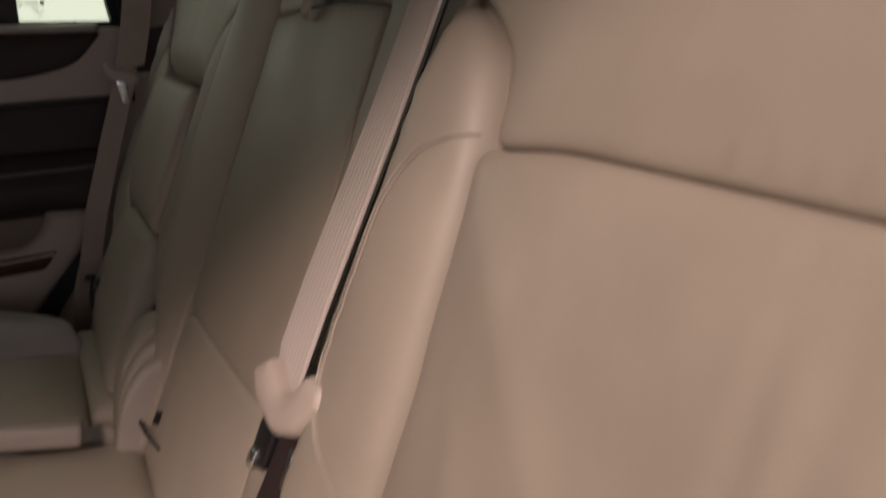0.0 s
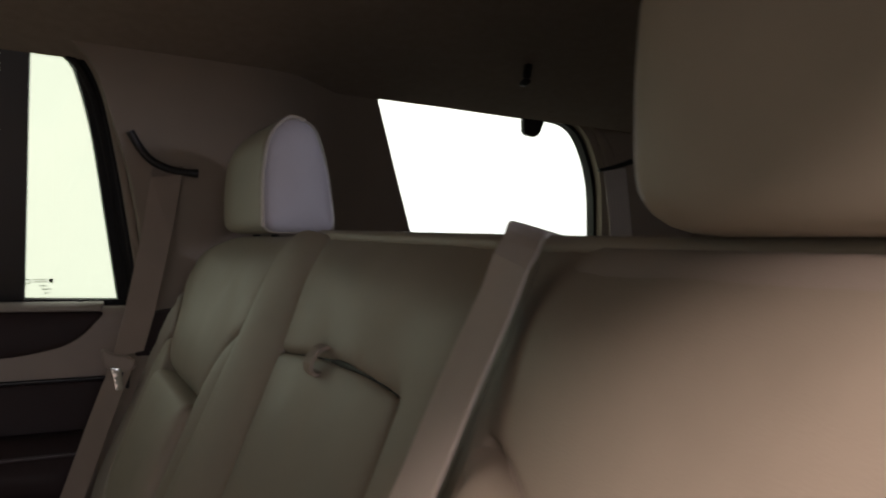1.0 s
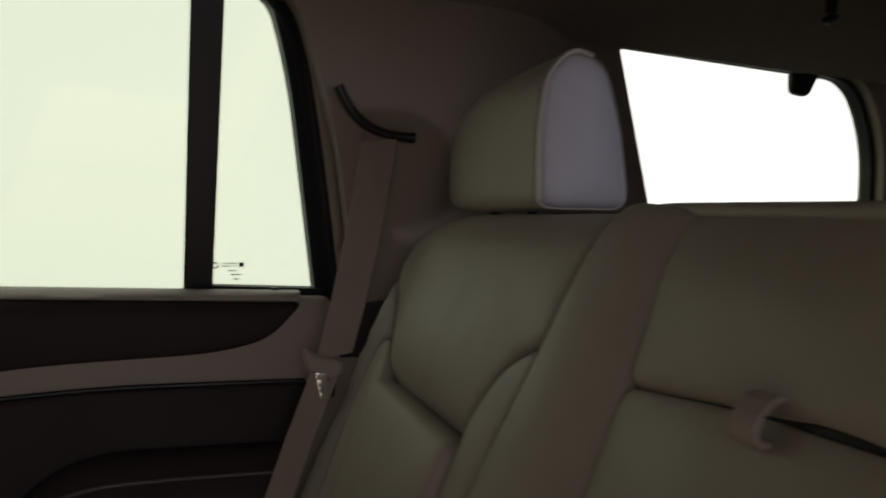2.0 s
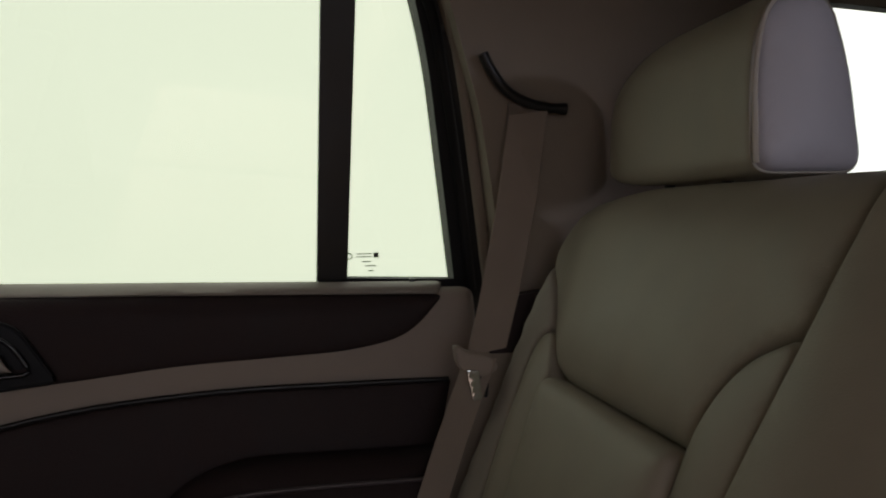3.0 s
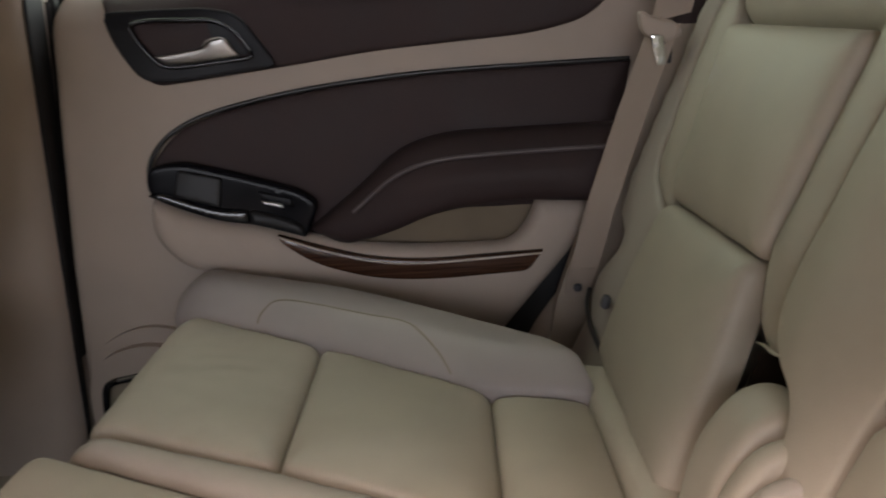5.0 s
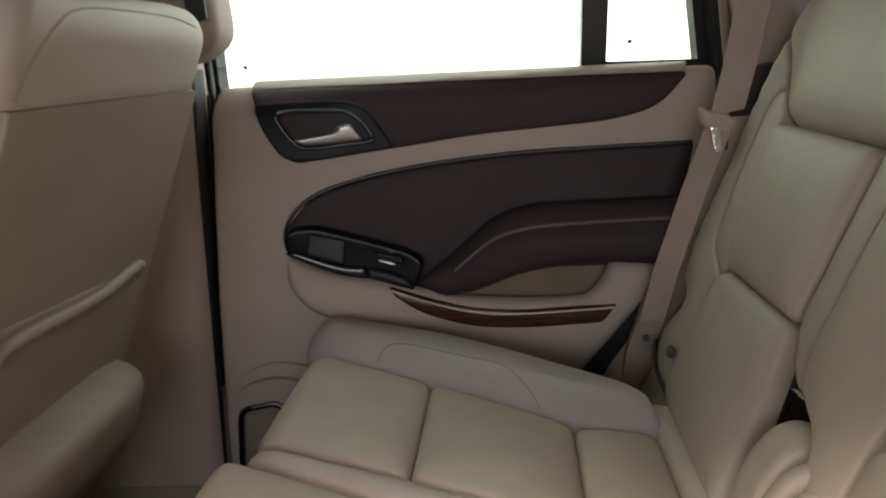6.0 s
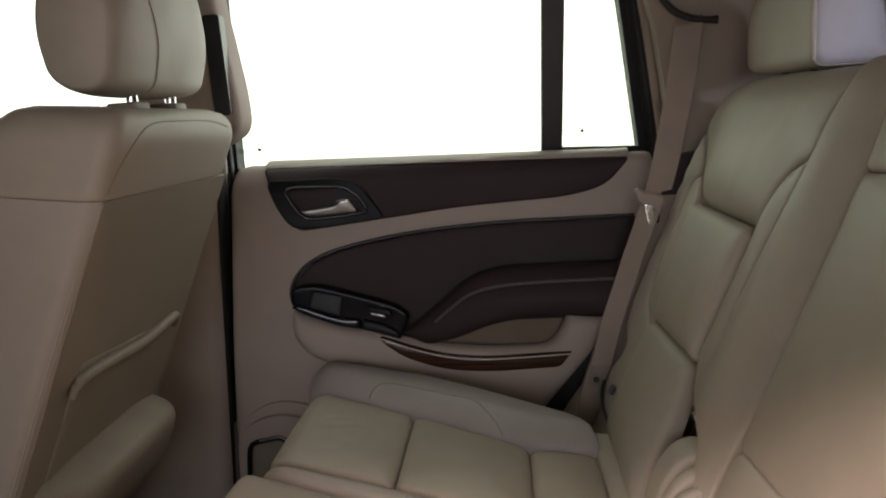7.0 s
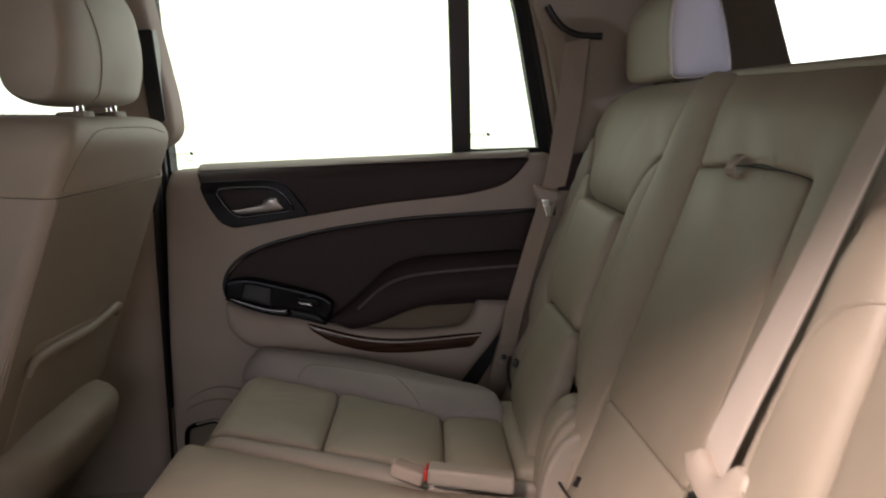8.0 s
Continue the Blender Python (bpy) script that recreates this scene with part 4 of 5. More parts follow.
panel("rear_cushion", [(1.028, -0.234, 0.008), (1.246, -0.234, 0.008), (1.240, -0.134, 0.01), (1.02, -0.134, 0.01)], bench_cushion, LEATHER, far, r=0.006, bulge=0.008, depth=0.05, extra=lambda u, v: cross_roll(v, -0.234, -0.134), grow=0.003, rise=0.003)
cushion_bolster = panel("outer_bolster", [(1.446, -0.634, 0.03), (1.540, -0.634, 0.05), (1.475, -0.40, 0.08), (1.325, -0.15, 0.04), (1.248, -0.128, 0.01), (1.255, -0.24, 0.02), (1.358, -0.432, 0.02)], bench_cushion, BOLSTER, far, r=0.006, bulge=0.006, reach=0.03, depth=0.06, rise=0.004, extra=ramp, grow=0.003)
tube("bolster_seam", drape(cushion_bolster, [(1.397, -0.512), (1.408, -0.508), (1.420, -0.490), (1.409, -0.45), (1.379, -0.385), (1.353, -0.33), (1.310, -0.296), (1.272, -0.276)], bench_cushion, 0.0), 0.0011, BACKPANEL, far, fine=1, sides=6)
panel("inner_roll", [(1.150, -0.632, 0.03), (1.092, -0.43, 0.03), (1.024, -0.238, 0.02), (1.012, -0.105, 0.01), (0.988, -0.10, 0.01), (0.978, -0.25, 0.03), (1.042, -0.43, 0.05), (1.120, -0.637, 0.03)], bench_cushion, SIDE, far, r=0.010, bulge=0.014, depth=0.06, rise=-0.002, extra=lip)
panel("rear_flap", [(1.322, -0.136, 0.012), (1.318, -0.086, 0.012), (1.02, -0.076, 0.01), (1.02, -0.129, 0.012)], bench_cushion, LEATHER, far, r=0.012, bulge=0.008, reach=0.012, depth=0.04, rise=0.008, grid=0.008)


def profile(pts, y0, y1, low_end, high_end, name, parent, material, n=26, foot=0.035):
    """A headrest pad: a side profile (x, z) carried across from y0 to y1. Each end: (how much it shrinks, over how far)."""
    line = outline(pts, 0.006)
    cx = sum(p.x for p in line) / len(line)
    cz = min(p.y for p in line) + foot
    bm = bmesh.new()
    rings = []
    for k in range(n + 1):
        a = -1 + 2 * k / n
        a = math.copysign(1 - (1 - abs(a)) ** 1.7, a)
        y = (y0 + y1) / 2 + (y1 - y0) / 2 * a
        s = 1.0
        for (shrink, over), edge in ((low_end, y - y0), (high_end, y1 - y)):
            w = 1 - min(1, max(0, edge) / over)
            s -= shrink * (1 - math.sqrt(max(0, 1 - w ** 2.6)))
        rings.append([bm.verts.new((cx + (p.x - cx) * s, y, cz + (p.y - cz) * s)) for p in line])
    m = len(line)
    for a, b in zip(rings, rings[1:]):
        for i in range(m):
            bm.faces.new((a[i], a[(i + 1) % m], b[(i + 1) % m], b[i]))
    bm.faces.new(rings[0])
    bm.faces.new(rings[-1])
    return part(name, bm, material, parent)


HR = [(0.148, 1.231, 0.02), (0.147, 1.30, 0.05), (0.153, 1.358, 0.04), (0.184, 1.388, 0.04), (0.222, 1.376, 0.035), (0.239, 1.32, 0.05), (0.250, 1.231, 0.02)]


def rear_headrest(parent, y0, y1, low_end, high_end, drop=0.0, foot=0.035):
    head = profile([(x - drop * 0.6, z - drop, r) for x, z, r in HR], y0, y1, low_end, high_end, "headrest", parent, LEATHER, foot=foot)
    for y in ((y0 + y1) / 2 - 0.06, (y0 + y1) / 2 + 0.06):
        tube("post", [(0.19, y, 1.17), (0.195, y, 1.25)], 0.006, BLACK, head, fine=1)
    return head


def side_lean(x, z, h):
    return (x, 1.147 + 0.04 * (z - 1.25) - h, z)


far_head = rear_headrest(far, 1.154, 1.497, (0.03, 0.01), (0.62, 0.19))
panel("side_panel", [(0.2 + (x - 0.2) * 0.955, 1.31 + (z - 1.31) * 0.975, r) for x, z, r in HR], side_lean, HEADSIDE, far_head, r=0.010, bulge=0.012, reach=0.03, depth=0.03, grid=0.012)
tube("piping", [side_lean(x, z, 0.002) for x, z in ((0.149, 1.240), (0.149, 1.27), (0.150, 1.31), (0.157, 1.349), (0.169, 1.370), (0.186, 1.382), (0.206, 1.378))], 0.0024, STITCH, far_head, sides=6, label="pale piping along the edge")

# ---- rear bench: wide part with the middle seat and the near seat ----
def wide_top(u, v):
    """The wide back turns over towards its top roll, further where the near seat swells forward."""
    w = min(1, max(0, (u - 0.452) / 0.045))
    near = 1 - w * w * (3 - 2 * w)
    return -0.007 * near - (0.009 + 0.011 * near) * max(0.0, (v - 1.19) / 0.046) ** 2


wide = thing("bench_seat", "wide beige leather rear bench with folding armrest", "car seat", (-0.2, 0.4, 0.33))
seat_block("back_shell", [(0.985, 1.243, 0.02), (0.985, 0.84, 0.01), (0.94, 0.83, 0.01), (0.94, 0.66, 0.01), (-0.20, 0.66, 0.03), (-0.20, 1.19, 0.05), (-0.10, 1.241, 0.06)], wide_back, wide, -0.11, -0.012)
panel("edge_bolster", [(0.978, 1.238, 0.02), (0.915, 1.2365, 0.01), (0.909, 1.12, 0.06), (0.910, 0.85, 0.05), (0.920, 0.82, 0.02), (0.922, 0.66, 0.02), (0.962, 0.66, 0.02), (0.958, 0.72, 0.03), (0.960, 0.775, 0.02), (0.974, 0.803, 0.02), (1.008, 0.813, 0.02), (1.029, 0.836, 0.02), (1.033, 0.88, 0.04), (1.028, 0.96, 0.04), (1.014, 1.035, 0.04), (0.998, 1.122, 0.03), (0.986, 1.18, 0.03)], wide_back, LEATHER, wide, r=0.004, bulge=0.006, depth=0.06, extra=wide_top, grow=0.0028)
panel("upper_panel", [(0.912, 1.2365, 0.01), (-0.12, 1.2365, 0.06), (-0.20, 1.185, 0.06), (-0.20, 1.077, 0.02), (-0.05, 1.0735, 0.05), (0.34, 1.0705, 0.02), (0.389, 1.064, 0.008), (0.390, 1.085, 0.02), (0.3975, 1.103, 0.02), (0.426, 1.1245, 0.03), (0.46, 1.1385, 0.02), (0.487, 1.139, 0.004), (0.492, 0.66, 0.01), (0.6005, 0.66, 0.01), (0.6025, 1.131, 0.006), (0.609, 1.1360, 0.006), (0.66, 1.139, 0.03), (0.735, 1.139, 0.03), (0.81, 1.1345, 0.03), (0.905, 1.1255, 0.012)], wide_back, LEATHER, wide, r=0.005, bulge=0.009, reach=0.03, depth=0.05, extra=wide_top, grow=0.0028)
armrest = panel("folding_armrest", [(0.904, 1.1195, 0.012), (0.81, 1.1285, 0.03), (0.735, 1.133, 0.03), (0.66, 1.133, 0.03), (0.6085, 1.130, 0.010), (0.606, 0.843, 0.012), (0.906, 0.826, 0.015)], wide_back, LEATHER, wide, r=0.004, bulge=0.005, reach=0.02, depth=0.05, label="folded-up leather centre armrest", grow=0.0028)
panel("lower_panel", [(0.908, 0.820, 0.015), (0.602, 0.837, 0.012), (0.602, 0.66, 0.02), (0.916, 0.66, 0.02)], wide_back, LEATHER, wide, r=0.005, bulge=0.010, reach=0.03, depth=0.05, grow=0.0028)
def bolster_side(u, v):
    """The bolster falls away into a groove along the belt, then levels out towards the armrest."""
    c = float(np.interp(v, (0.86, 0.93, 1.0, 1.10, 1.20), (0.484, 0.481, 0.478, 0.470, 0.460)))
    t = min(1, max(0, (u - c + 0.020) / 0.032))
    top = min(1, max(0.0, (1.155 - v) / 0.05))
    return -0.022 * t * t * (3 - 2 * t) * (0.5 + 0.5 * top)


near_bolster = panel("near_bolster", [(0.497, 1.1345, 0.01), (0.470, 1.1325, 0.02), (0.431, 1.1195, 0.03), (0.403, 1.097, 0.03), (0.3945, 1.06, 0.03), (0.386, 0.99, 0.05), (0.378, 0.90, 0.05), (0.376, 0.66, 0.02), (0.497, 0.66, 0.02)], bench_back, LEATHER, wide, r=0.014, bulge=0.012, reach=0.025, depth=0.05, rise=0.004, extra=bolster_side, grid=0.010)


def creases(u, v):
    """Shallow upright folds where the leather has stretched."""
    up = max(0, 1 - abs(v - 1.005) / 0.07)
    return sum(d * up * math.exp(-((u - c - 0.05 * (v - 1.0)) / w) ** 2) for c, w, d in ((0.197, 0.004, 0.0007), (0.186, 0.004, -0.0008), (0.178, 0.004, 0.0008), (0.166, 0.004, -0.0007), (0.150, 0.006, 0.0007)))


panel("near_insert", [(0.390, 1.0575, 0.006), (0.33, 1.0645, 0.03), (-0.05, 1.0685, 0.01), (-0.05, 0.66, 0.01), (0.372, 0.66, 0.01), (0.374, 0.90, 0.05), (0.382, 0.99, 0.05)], bench_back, LEATHER, wide, r=0.008, bulge=0.018, reach=0.07, depth=0.05, wrinkle=0.0018, extra=lambda u, v: creases(u, v) - 0.026 * math.exp(-((u - 0.20) / 0.09) ** 2 - ((v - 0.88) / 0.09) ** 2), grow=0.0028, grid=0.007)
panel("near_edge", [(-0.058, 1.0665, 0.01), (-0.20, 1.070, 0.02), (-0.20, 0.66, 0.03), (-0.058, 0.66, 0.01)], bench_back, SIDE, wide, r=0.008, bulge=0.02, depth=0.05, grow=0.0028)
seam_line = drape(near_bolster, [(0.388, 1.072), (0.400, 1.0645), (0.414, 1.058), (0.426, 1.051), (0.440, 1.035), (0.449, 1.016), (0.455, 0.995), (0.460, 0.965), (0.461, 0.935), (0.456, 0.915), (0.444, 0.902), (0.428, 0.893), (0.405, 0.884), (0.388, 0.879)], bench_back, 0.0006)
tube("bolster_seam", seam_line, 0.0013, LEATHER, near_bolster, fine=1, sides=6)
stitches("stitching", [q + Vector((-0.0006, 0.0028, 0.001)) for q in seam_line], near_bolster)
tube("top_roll", [bench_back(y, z, -0.030) for y, z in ((0.984, 1.234), (0.974, 1.2385), (0.95, 1.2395), (0.9, 1.2395), (0.8, 1.2393), (0.6, 1.239), (0.4, 1.2385), (0.2, 1.2385), (0.0, 1.2385), (-0.12, 1.2385))], lambda t: float(np.interp(t, (0, 0.1, 0.2, 1), (0.005, 0.006, 0.0065, 0.0075))), LEATHER, wide, sides=14)
# pull strap at the armrest
def strap_row(z, h, nx, nz):
    return (wide_back(0.774, z + 0.004, h * 0.5), (0, 0.0105, 0), (nx, 0, nz))


strip("pull_strap", [strap_row(1.140, -0.01, -0.3, 0.9), strap_row(1.139, 0.010, -0.4, 0.9), strap_row(1.135, 0.019, -0.7, 0.7), strap_row(1.128, 0.024, -0.95, 0.3), strap_row(1.123, 0.025, -1, 0), strap_row(1.118, 0.021, -0.9, -0.4), strap_row(1.116, 0.012, -0.5, -0.8), strap_row(1.119, 0.002, 0.2, -0.9)], 0.003, TRIM, armrest, "pale fabric pull strap")
# dark cords put into the armrest's slits in place of their shade
tube("armrest_gap_shade", [wide_back(y, z, h) for y, z, h in ((0.895, 1.1230, -0.008), (0.85, 1.1275, -0.006), (0.81, 1.1318, -0.004), (0.775, 1.1345, -0.004), (0.735, 1.1365, -0.003), (0.70, 1.1368, -0.003), (0.66, 1.1362, -0.003), (0.63, 1.135, -0.003), (0.607, 1.1325, -0.004))], lambda t: 0.0012 + 0.0032 * math.exp(-((t - 0.52) / 0.14) ** 2), RUBBER, armrest)
tube("side_gap_shade", [wide_back(y, z, -0.004) for y, z in ((0.605, 1.1315), (0.6045, 1.12), (0.6045, 1.10), (0.604, 1.06), (0.604, 1.02))], lambda t: 0.0016 - 0.001 * t, BROWN, armrest)
tube("gap_seam", [bench_back(y, z, h) for y, z, h in ((0.985, 0.712, 0.0), (0.972, 0.700, 0.0), (0.952, 0.694, -0.002), (0.92, 0.692, -0.006), (0.875, 0.698, -0.007), (0.83, 0.708, -0.008))], lambda t: 0.0036 - 0.0022 * t, BLACK, wide)
slab("tag_slit", [(0.874, 0.715, 0.001), (0.870, 0.729, 0.001), (0.866, 0.729, 0.001), (0.869, 0.715, 0.001)], wide_back, 0.0, 0.0135, BLACK, wide)
seat_block("cushion_base", [(1.105, -0.645, 0.03), (1.03, -0.43, 0.05), (0.962, -0.25, 0.03), (0.962, -0.06, 0.03), (-0.20, -0.06, 0.03), (-0.20, -0.645, 0.04)], bench_cushion, wide, -0.26, -0.012)
panel("middle_cushion", [(1.118, -0.655, 0.04), (1.038, -0.43, 0.05), (0.970, -0.25, 0.04), (0.965, -0.075, 0.03), (0.46, -0.075, 0.02), (0.46, -0.655, 0.03)], bench_cushion, LEATHER, wide, r=0.02, bulge=0.016, depth=0.06, rise=-0.006, grow=0.0028)
panel("near_cushion", [(0.452, -0.66, 0.04), (0.452, -0.075, 0.02), (-0.20, -0.075, 0.03), (-0.20, -0.66, 0.05)], bench_cushion, LEATHER, wide, r=0.02, bulge=0.016, depth=0.06, rise=-0.006, grow=0.0028)
rear_headrest(wide, 0.06, 0.418, (0.3, 0.08), (0.32, 0.055), 0.005, 0.085)

# ---- belts ----
mid_belt = thing("seat_belt", "beige seat belt lying over the bench with its buckle", "seat belt", (0.0, 0.5, 0.85))
WEBROWS = []
for y, z, h, w in ((0.43, 1.222, -0.082, 0.021), (0.47, 1.238, -0.072, 0.021), (0.503, 1.2445, -0.058, 0.022), (0.526, 1.2495, -0.046, 0.024), (0.537, 1.2505, -0.036, 0.026), (0.539, 1.249, -0.027, 0.026), (0.530, 1.2445, -0.020, 0.025), (0.518, 1.2385, -0.013, 0.0235), (0.507, 1.231, -0.007, 0.0225), (0.498, 1.220, 0.0, 0.0215), (0.4925, 1.20, 0.003, 0.021), (0.4985, 1.15, 0.004, 0.022), (0.503, 1.10, 0.004, 0.0225), (0.507, 1.05, 0.005, 0.0235), (0.5115, 1.0, 0.007, 0.025), (0.520, 0.95, 0.007, 0.0265), (0.527, 0.905, 0.006, 0.027), (0.528, 0.885, 0.002, 0.027)):
    WEBROWS.append((Vector(bench_back(y, z, h)), Vector((0.002, w, 0.004)), (-0.95, 0.05, 0.3) if z < 1.23 else (-0.5, 0.05, 0.85)))
ribbed("webbing", WEBROWS, 0.0022, WEB, mid_belt)
# black strip painted in for the shadow between belt and bolster
strip("webbing_shadow", [(c + Vector((0.003, -w.y - 0.0028, 0)), (0.002, 0.0030, 0), (-0.6, -0.7, 0)) for c, w, nn in WEBROWS[9:]], 0.002, RUBBER, mid_belt, "dark strip for the shadow beside the webbing")
panel("tongue", [(0.542, 0.902, 0.004), (0.568, 0.886, 0.006), (0.545, 0.872, 0.008), (0.502, 0.868, 0.010), (0.471, 0.881, 0.010), (0.444, 0.906, 0.008), (0.449, 0.919, 0.006), (0.475, 0.917, 0.006), (0.492, 0.8975, 0.004), (0.508, 0.893, 0.004)], bench_back, BELTPLASTIC, mid_belt, r=0.005, bulge=0.004, reach=0.01, depth=0.014, rise=0.015, wrinkle=0, grid=0.005, step=0.004, label="beige moulded belt tongue")
buckle = panel("buckle", [(0.549, 0.863, 0.003), (0.520, 0.868, 0.003), (0.522, 0.838, 0.006), (0.550, 0.825, 0.006)], bench_back, BLACK, mid_belt, r=0.003, bulge=0.001, depth=0.016, rise=0.006, wrinkle=0, grid=0.008, label="black belt buckle")
panel("release_button", [(0.545, 0.842, 0.003), (0.534, 0.844, 0.003), (0.534, 0.832, 0.003), (0.545, 0.830, 0.003)], bench_back, STEEL, buckle, r=0.002, bulge=0, depth=0.003, rise=0.009, wrinkle=0, grid=0.006)
panel("buckle_plate", [(0.515, 0.868, 0.002), (0.482, 0.876, 0.002), (0.474, 0.850, 0.004), (0.492, 0.78, 0.004), (0.534, 0.79, 0.004), (0.522, 0.826, 0.004)], bench_back, BROWN, mid_belt, r=0.003, bulge=0.0, depth=0.008, rise=0.003, wrinkle=0, grid=0.01, label="worn dark metal tongue plate")
panel("plate_edge", [(0.487, 0.868, 0.001), (0.480, 0.868, 0.001), (0.478, 0.845, 0.003), (0.485, 0.843, 0.003)], bench_back, CHROME, mid_belt, r=0.001, bulge=0.0, depth=0.003, rise=0.006, wrinkle=0, grid=0.01)
strip("lower_webbing", [(bench_back(0.502, 0.83, 0.0), (0, 0.018, -0.004), (-0.95, 0, 0.3)), (bench_back(0.525, 0.74, 0.006), (0, 0.022, -0.004), (-0.95, 0, 0.3)), (bench_back(0.53, 0.67, 0.01), (0, 0.022, -0.004), (-0.95, 0, 0.3))], 0.003, WEB, mid_belt)

far_belt = thing("seat_belt", "beige shoulder belt hanging from the pillar slot", "seat belt", (0.05, 1.52, 1.0))
strip("webbing", [((0.083, 1.556, 1.352), (0.025, 0.0, 0.003), (-0.1, -1, 0.2)), ((0.078, 1.532, 1.328), (0.025, 0.0, 0.003), (-0.1, -1, 0.1)), ((0.058, 1.515, 1.22), (0.0245, -0.004, 0.004), (-0.2, -1, 0)), ((0.033, 1.510, 1.105), (0.024, -0.005, 0.005), (-0.2, -1, 0)), ((0.015, 1.505, 1.04), (0.023, -0.006, 0.005), (-0.25, -1, 0))], 0.0025, SHADEWEB, far_belt)
strip("lower_webbing", [((0.008, 1.508, 1.03), (0.018, -0.012, 0.003), (-0.5, -1, 0)), ((-0.028, 1.515, 0.93), (0.018, -0.012, 0.003), (-0.5, -1, 0)), ((-0.073, 1.512, 0.80), (0.019, -0.010, 0.003), (-0.5, -1, 0)), ((-0.092, 1.52, 0.72), (0.018, -0.010, 0.003), (-0.5, -1, 0)), ((-0.102, 1.545, 0.67), (0.015, -0.012, 0.003), (-0.5, -1, 0))], 0.0025, SHADEWEB, far_belt)
block("anchor_bolt", (0.011, 0.006, 0.011), pose(-0.102, 1.519, 0.692), DOTGREY, far_belt, bevel=0.004)


def belt_face(x, z, h):
    return (x, 1.503 - h, z)


# darker plastic than the near tongue, to carry the shade on it
panel("tongue", [(-0.026, 1.049, 0.006), (-0.020, 1.050, 0.006), (-0.010, 1.043, 0.01), (0.02, 1.036, 0.01), (0.030, 1.020, 0.008), (0.01, 1.010, 0.01), (-0.022, 1.022, 0.012)], belt_face, TRIM, far_belt, r=0.004, bulge=0.003, depth=0.012, rise=0.006, wrinkle=0, grid=0.006, step=0.004, label="beige moulded belt tongue")
panel("tongue_plate", [(-0.012, 1.022, 0.002), (0.004, 1.020, 0.002), (0.008, 0.985, 0.004), (-0.004, 0.983, 0.004)], belt_face, STEEL, far_belt, r=0.0015, bulge=0, depth=0.003, rise=0.008, wrinkle=0, grid=0.006, step=0.004, label="bright metal tongue plate")
panel("latch_plate", [(0.004, 1.014, 0.002), (0.018, 1.010, 0.004), (0.016, 0.984, 0.004), (0.006, 0.988, 0.002)], belt_face, BLACK, far_belt, r=0.0015, bulge=0, depth=0.004, rise=0.0, wrinkle=0, grid=0.006, step=0.004)
slot = thing("belt_slot", "curved black belt guide slot in the pillar trim", "belt guide", (0.07, 1.54, 1.36))
tube("slot_lip", [side_trim(x, z, 0.014) for x, z in ((0.020, 1.398), (0.034, 1.374), (0.052, 1.354), (0.075, 1.342), (0.10, 1.336), (0.128, 1.334))], lambda t: 0.0066 if t < 0.93 else 0.0078, BLACK, slot)

third = thing("seat_belt", "beige third-row belt hanging from a black guide", "seat belt", (0.97, 1.52, 1.2))
tube("guide", [(0.922, 1.50, 1.366), (0.945, 1.498, 1.371), (0.975, 1.495, 1.379), (0.998, 1.49, 1.387)], lambda t: 0.0035 + 0.003 * t, BLACK, third)
strip("webbing", [((0.966, 1.505, 1.370), (0.022, -0.008, 0.004), (-0.3, -1, 0)), ((0.982, 1.505, 1.25), (0.022, -0.008, 0.0), (-0.3, -1, 0)), ((1.0, 1.51, 1.0), (0.022, -0.008, 0.0), (-0.3, -1, 0))], 0.003, WEB, third)

# ---- front seat ----
fs = thing("front_seat", "beige leather front seat with map pockets behind", "car seat", (-0.95, 1.12, 0.33))


def seat_hull(name, v0, v1, parent, material, rows=16, top=0.0, bottom=0.0):
    """Part of the front seat's back: rounded sections from height v0 to v1 along the reclined back."""
    bm = bmesh.new()
    rings = []
    for k in range(rows + 1):
        v = v0 + (v1 - v0) * k / rows
        e = 0.0
        if top and v > v1 - top:
            e = 1 - math.sqrt(max(0, 1 - ((v - (v1 - top)) / top) ** 2))
        if v1 - v < 0.003 and not top:
            e = 0.05
        if v - v0 < 0.003 and bottom:
            e = 0.05
        y0, y1, d = 0.892 + 0.03 * max(0, (v - 1.0)) + e * 0.035, 1.334 - e * 0.06 - 0.5 * max(0, v - 1.17) ** 1.3, 0.21 - 0.03 * max(0, (v - 0.9) / 0.33) - e * 0.06
        h0 = -e * 0.03
        ring = []
        for (cy, ch, a0, rad) in ((y0, h0, 180, 0.022), (y1, h0, 90, 0.04), (y1, h0 - d, 0, 0.05), (y0, h0 - d, -90, 0.05)):
            sy, sh = (1 if cy == y0 else -1), (-1 if ch == h0 else 1)
            for j in range(7):
                a = radians(a0 - j * 15)
                ring.append((cy + sy * rad + rad * math.cos(a), ch + sh * rad + rad * math.sin(a)))
        rings.append([bm.verts.new((front_back(0, v, 0)[0] + 0.92 * h, y, v - 0.10 * h)) for y, h in ring])
    m = len(rings[0])
    for a, b in zip(rings, rings[1:]):
        for i in range(m):
            bm.faces.new((a[i], a[(i + 1) % m], b[(i + 1) % m], b[i]))
    bm.faces.new(rings[0])
    bm.faces.new(rings[-1])
    return part(name, bm, material, parent)


lower_back = seat_hull("lower_back", 0.42, 1.126, fs, SIDE, rows=24)
upper_back = seat_hull("upper_back", 1.127, 1.224, fs, LEATHER, rows=20, top=0.045, bottom=1)
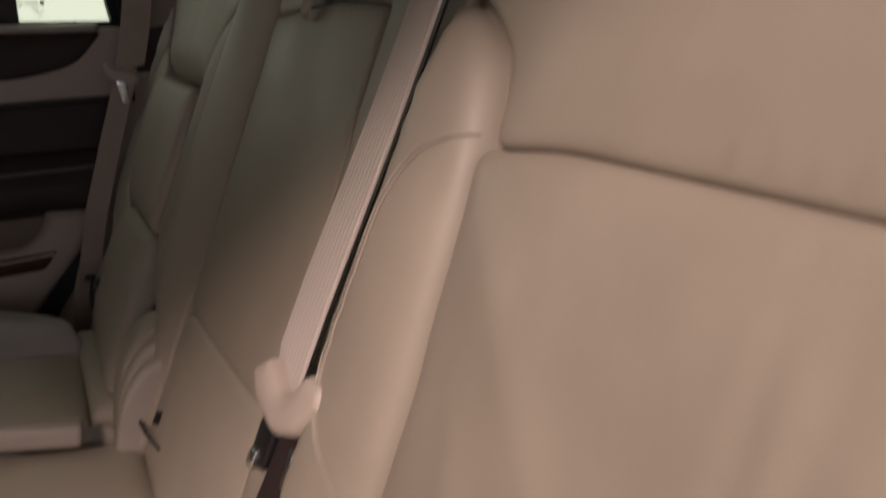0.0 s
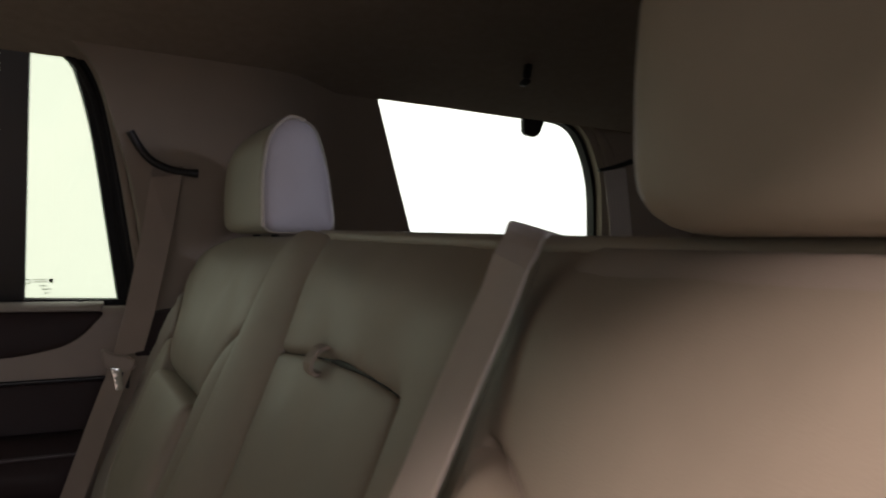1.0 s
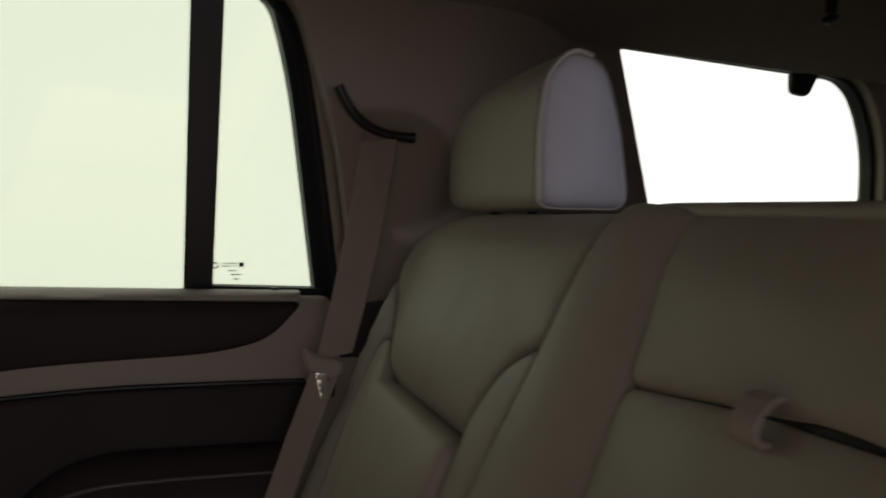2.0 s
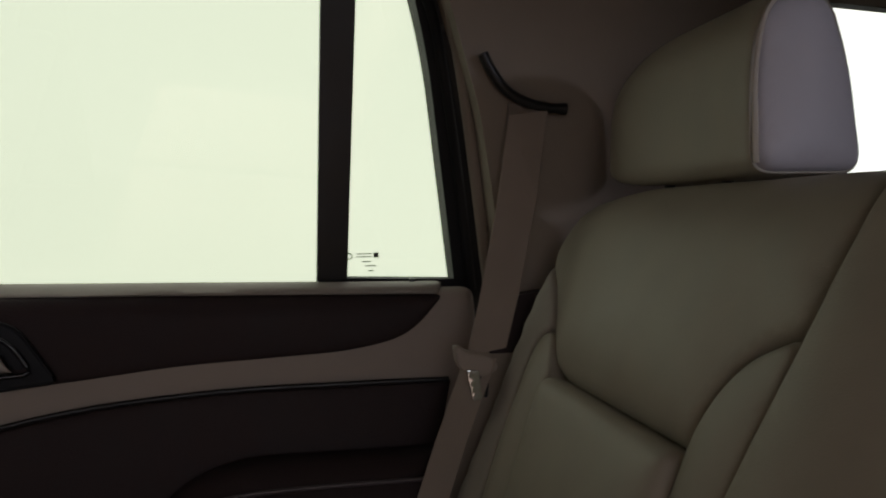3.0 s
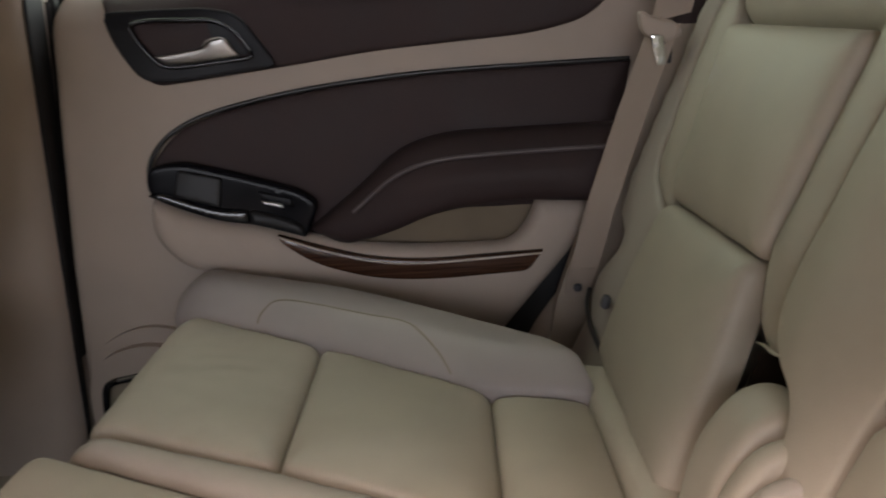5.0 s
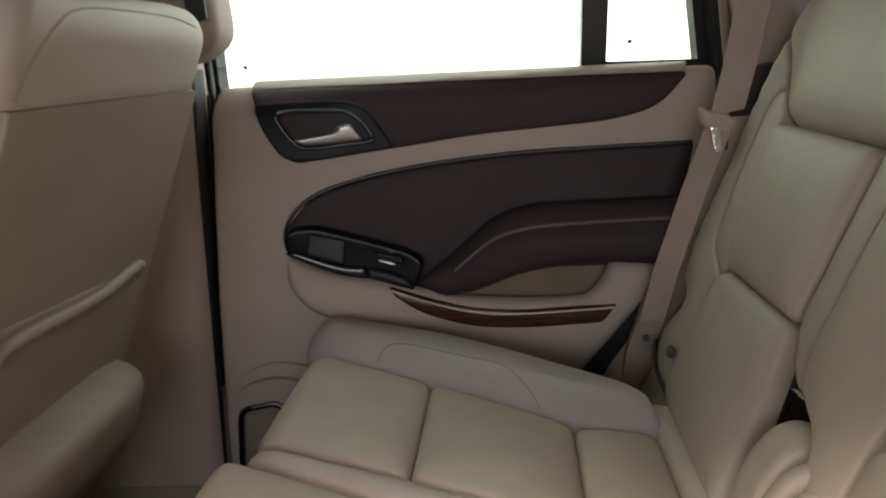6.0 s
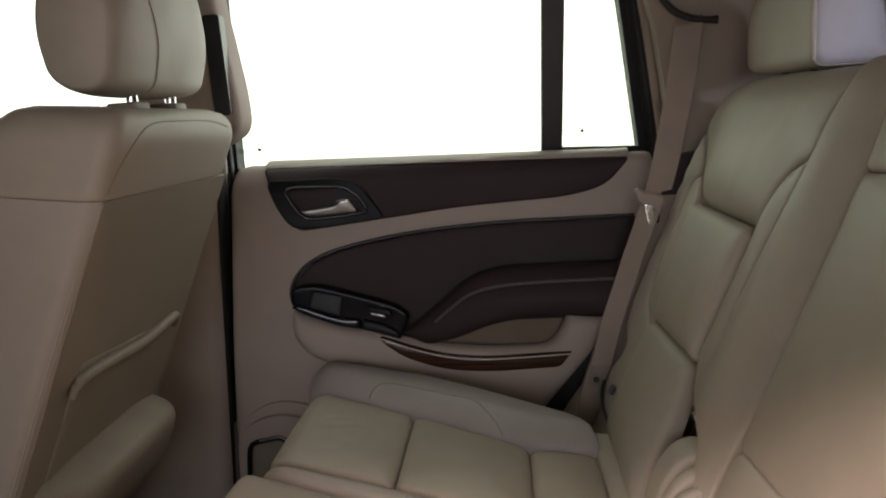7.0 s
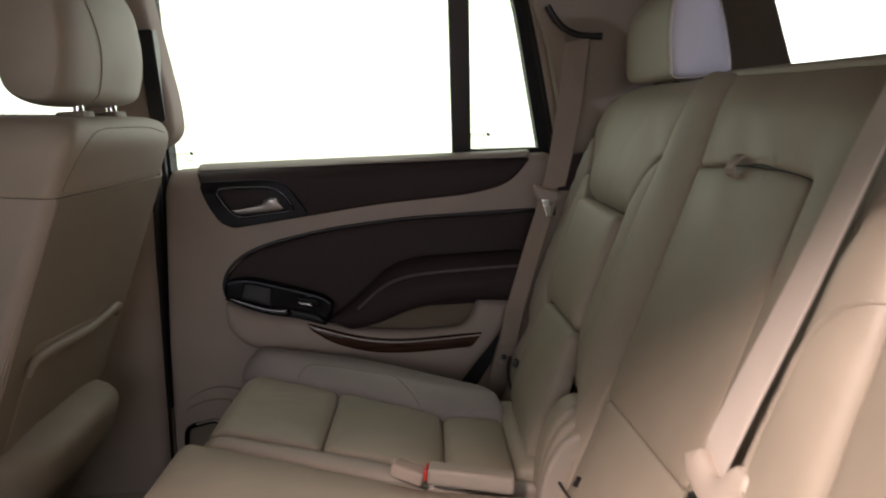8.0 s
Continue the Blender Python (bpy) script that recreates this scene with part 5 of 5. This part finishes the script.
tube("corner_seam", drape(upper_back, [(1.27, 1.200), (1.20, 1.2075), (1.10, 1.209), (1.0, 1.207), (0.955, 1.193), (0.928, 1.165), (0.914, 1.130)], front_back, 0.0002), 0.0009, BACKPANEL, upper_back, fine=1, sides=6)
corner = drape(lower_back, [(0.912, 1.122), (0.906, 1.03), (0.903, 0.90), (0.902, 0.75), (0.902, 0.55)], front_back, 0.0003)
tube("corner_seam", corner, 0.0009, SIDE, lower_back, fine=1, sides=6)
stitches("stitching", [q + Vector((-0.003, -0.004, 0)) for q in corner], lower_back, "pale stitched corner seam")
seat_block("cushion", [(0.90, -1.5, 0.06), (1.36, -1.5, 0.06), (1.36, -0.98, 0.03), (0.90, -0.98, 0.03)], bench_cushion, fs, -0.33, -0.10)


slab("back_panel", [(0.912, 1.1255, 0.002), (1.322, 1.1255, 0.006), (1.325, 0.45, 0.02), (0.908, 0.45, 0.02)], front_back, -0.004, 0.0006, BACKPANEL, fs, "olive-brown vinyl rear panel")
panel("map_pocket", [(0.965, 0.905, 0.01), (0.972, 0.925, 0.008), (1.29, 0.905, 0.008), (1.30, 0.88, 0.01), (1.30, 0.74, 0.02), (0.965, 0.74, 0.02)], front_back, BACKPANEL, fs, r=0.006, bulge=0.004, depth=0.008, rise=0.002)
tube("pocket_hem", [front_back(y, z, 0.007) for y, z in ((0.962, 0.885), (0.966, 0.902), (0.99, 0.907), (1.05, 0.906), (1.14, 0.902), (1.20, 0.906), (1.245, 0.913), (1.268, 0.912), (1.275, 0.895))], lambda t: 0.0085 - 0.003 * abs(2 * t - 1) ** 3, BACKPANEL, fs, "rolled pocket hem")
panel("lower_pocket", [(0.945, 0.765, 0.02), (1.02, 0.784, 0.05), (1.23, 0.788, 0.05), (1.31, 0.770, 0.03), (1.31, 0.54, 0.03), (0.945, 0.54, 0.03)], front_back, BACKPANEL, fs, r=0.016, bulge=0.006, reach=0.02, depth=0.012, rise=0.006, extra=lambda u, v: 0.058 * (1 - min(1, abs(u - 1.127) / 0.19) ** 5) * min(1, max(0, (v - 0.55) / 0.17)) ** 1.2, label="gathered lower map pocket")
FH = [(-0.715, 1.246, 0.025), (-0.690, 1.33, 0.05), (-0.700, 1.43, 0.05), (-0.755, 1.452, 0.05), (-0.798, 1.42, 0.05), (-0.816, 1.34, 0.05), (-0.802, 1.268, 0.05), (-0.77, 1.246, 0.03)]
fhead = profile(FH, 0.988, 1.322, (0.34, 0.10), (0.46, 0.16), "headrest", fs, LEATHER)
tube("headrest_seam", drape(fhead, [(1.098, 1.252), (1.106, 1.268), (1.098, 1.31), (1.082, 1.35), (1.066, 1.385), (1.05, 1.42), (1.042, 1.445)], lambda y, z, h: (-0.75 + 2 * h, y, z), 0.0002), 0.0014, SIDE, fhead, fine=1, sides=6)
for y in (1.085, 1.212):
    tube("post", [(-0.735, y, 1.20), (-0.735, y, 1.28)], 0.0080, STEEL, fs, "chrome headrest post", fine=1)
    block("post_collar", (0.040, 0.044, 0.022), pose(-0.735, y - 0.012, 1.228), BACKPANEL, fs, bevel=0.004)

# ---- buckle sleeves between the seats ----
pad = thing("buckle_sleeve", "padded beige buckle sleeves folded between the seats", "belt buckle", (-0.06, 1.0, 0.66))
SLEEVE = [(-0.108, 0.64, 0.02), (-0.099, 0.700, 0.05), (-0.085, 0.745, 0.04), (-0.060, 0.777, 0.03), (-0.033, 0.785, 0.03), (-0.006, 0.768, 0.03), (0.020, 0.72, 0.03), (0.020, 0.64, 0.02)]
for y0, y1, drop, material in ((0.976, 1.038, 0.0, LEATHER), (0.950, 0.977, 0.012, LEATHER), (0.928, 0.952, 0.026, SIDE)):
    profile([(x - drop * 0.35, z - drop, r) for x, z, r in SLEEVE], y0, y1, (0.10, 0.012), (0.14, 0.018), "sleeve", pad, material, n=14)

receiver = thing("belt_buckle", "beige plastic belt buckle lying between the cushions", "belt buckle", (-0.2, 0.97, 0.69))
block("buckle_body", (0.125, 0.032, 0.026), pose(-0.20, 0.966, 0.688, 0, 8, -8), SIDE, receiver, bevel=0.006)
block("red_button", (0.006, 0.024, 0.018), pose(-0.264, 0.975, 0.697, 0, 8, -8), RED, receiver, bevel=0.002)
block("buckle_end", (0.05, 0.03, 0.022), pose(-0.29, 0.978, 0.698, 0, 20, -12), TRIM, receiver, bevel=0.006)
block("seat_riser", (0.42, 0.40, 0.08), pose(-1.22, 1.13, 0.365), BLACK, fs, bevel=0.01)
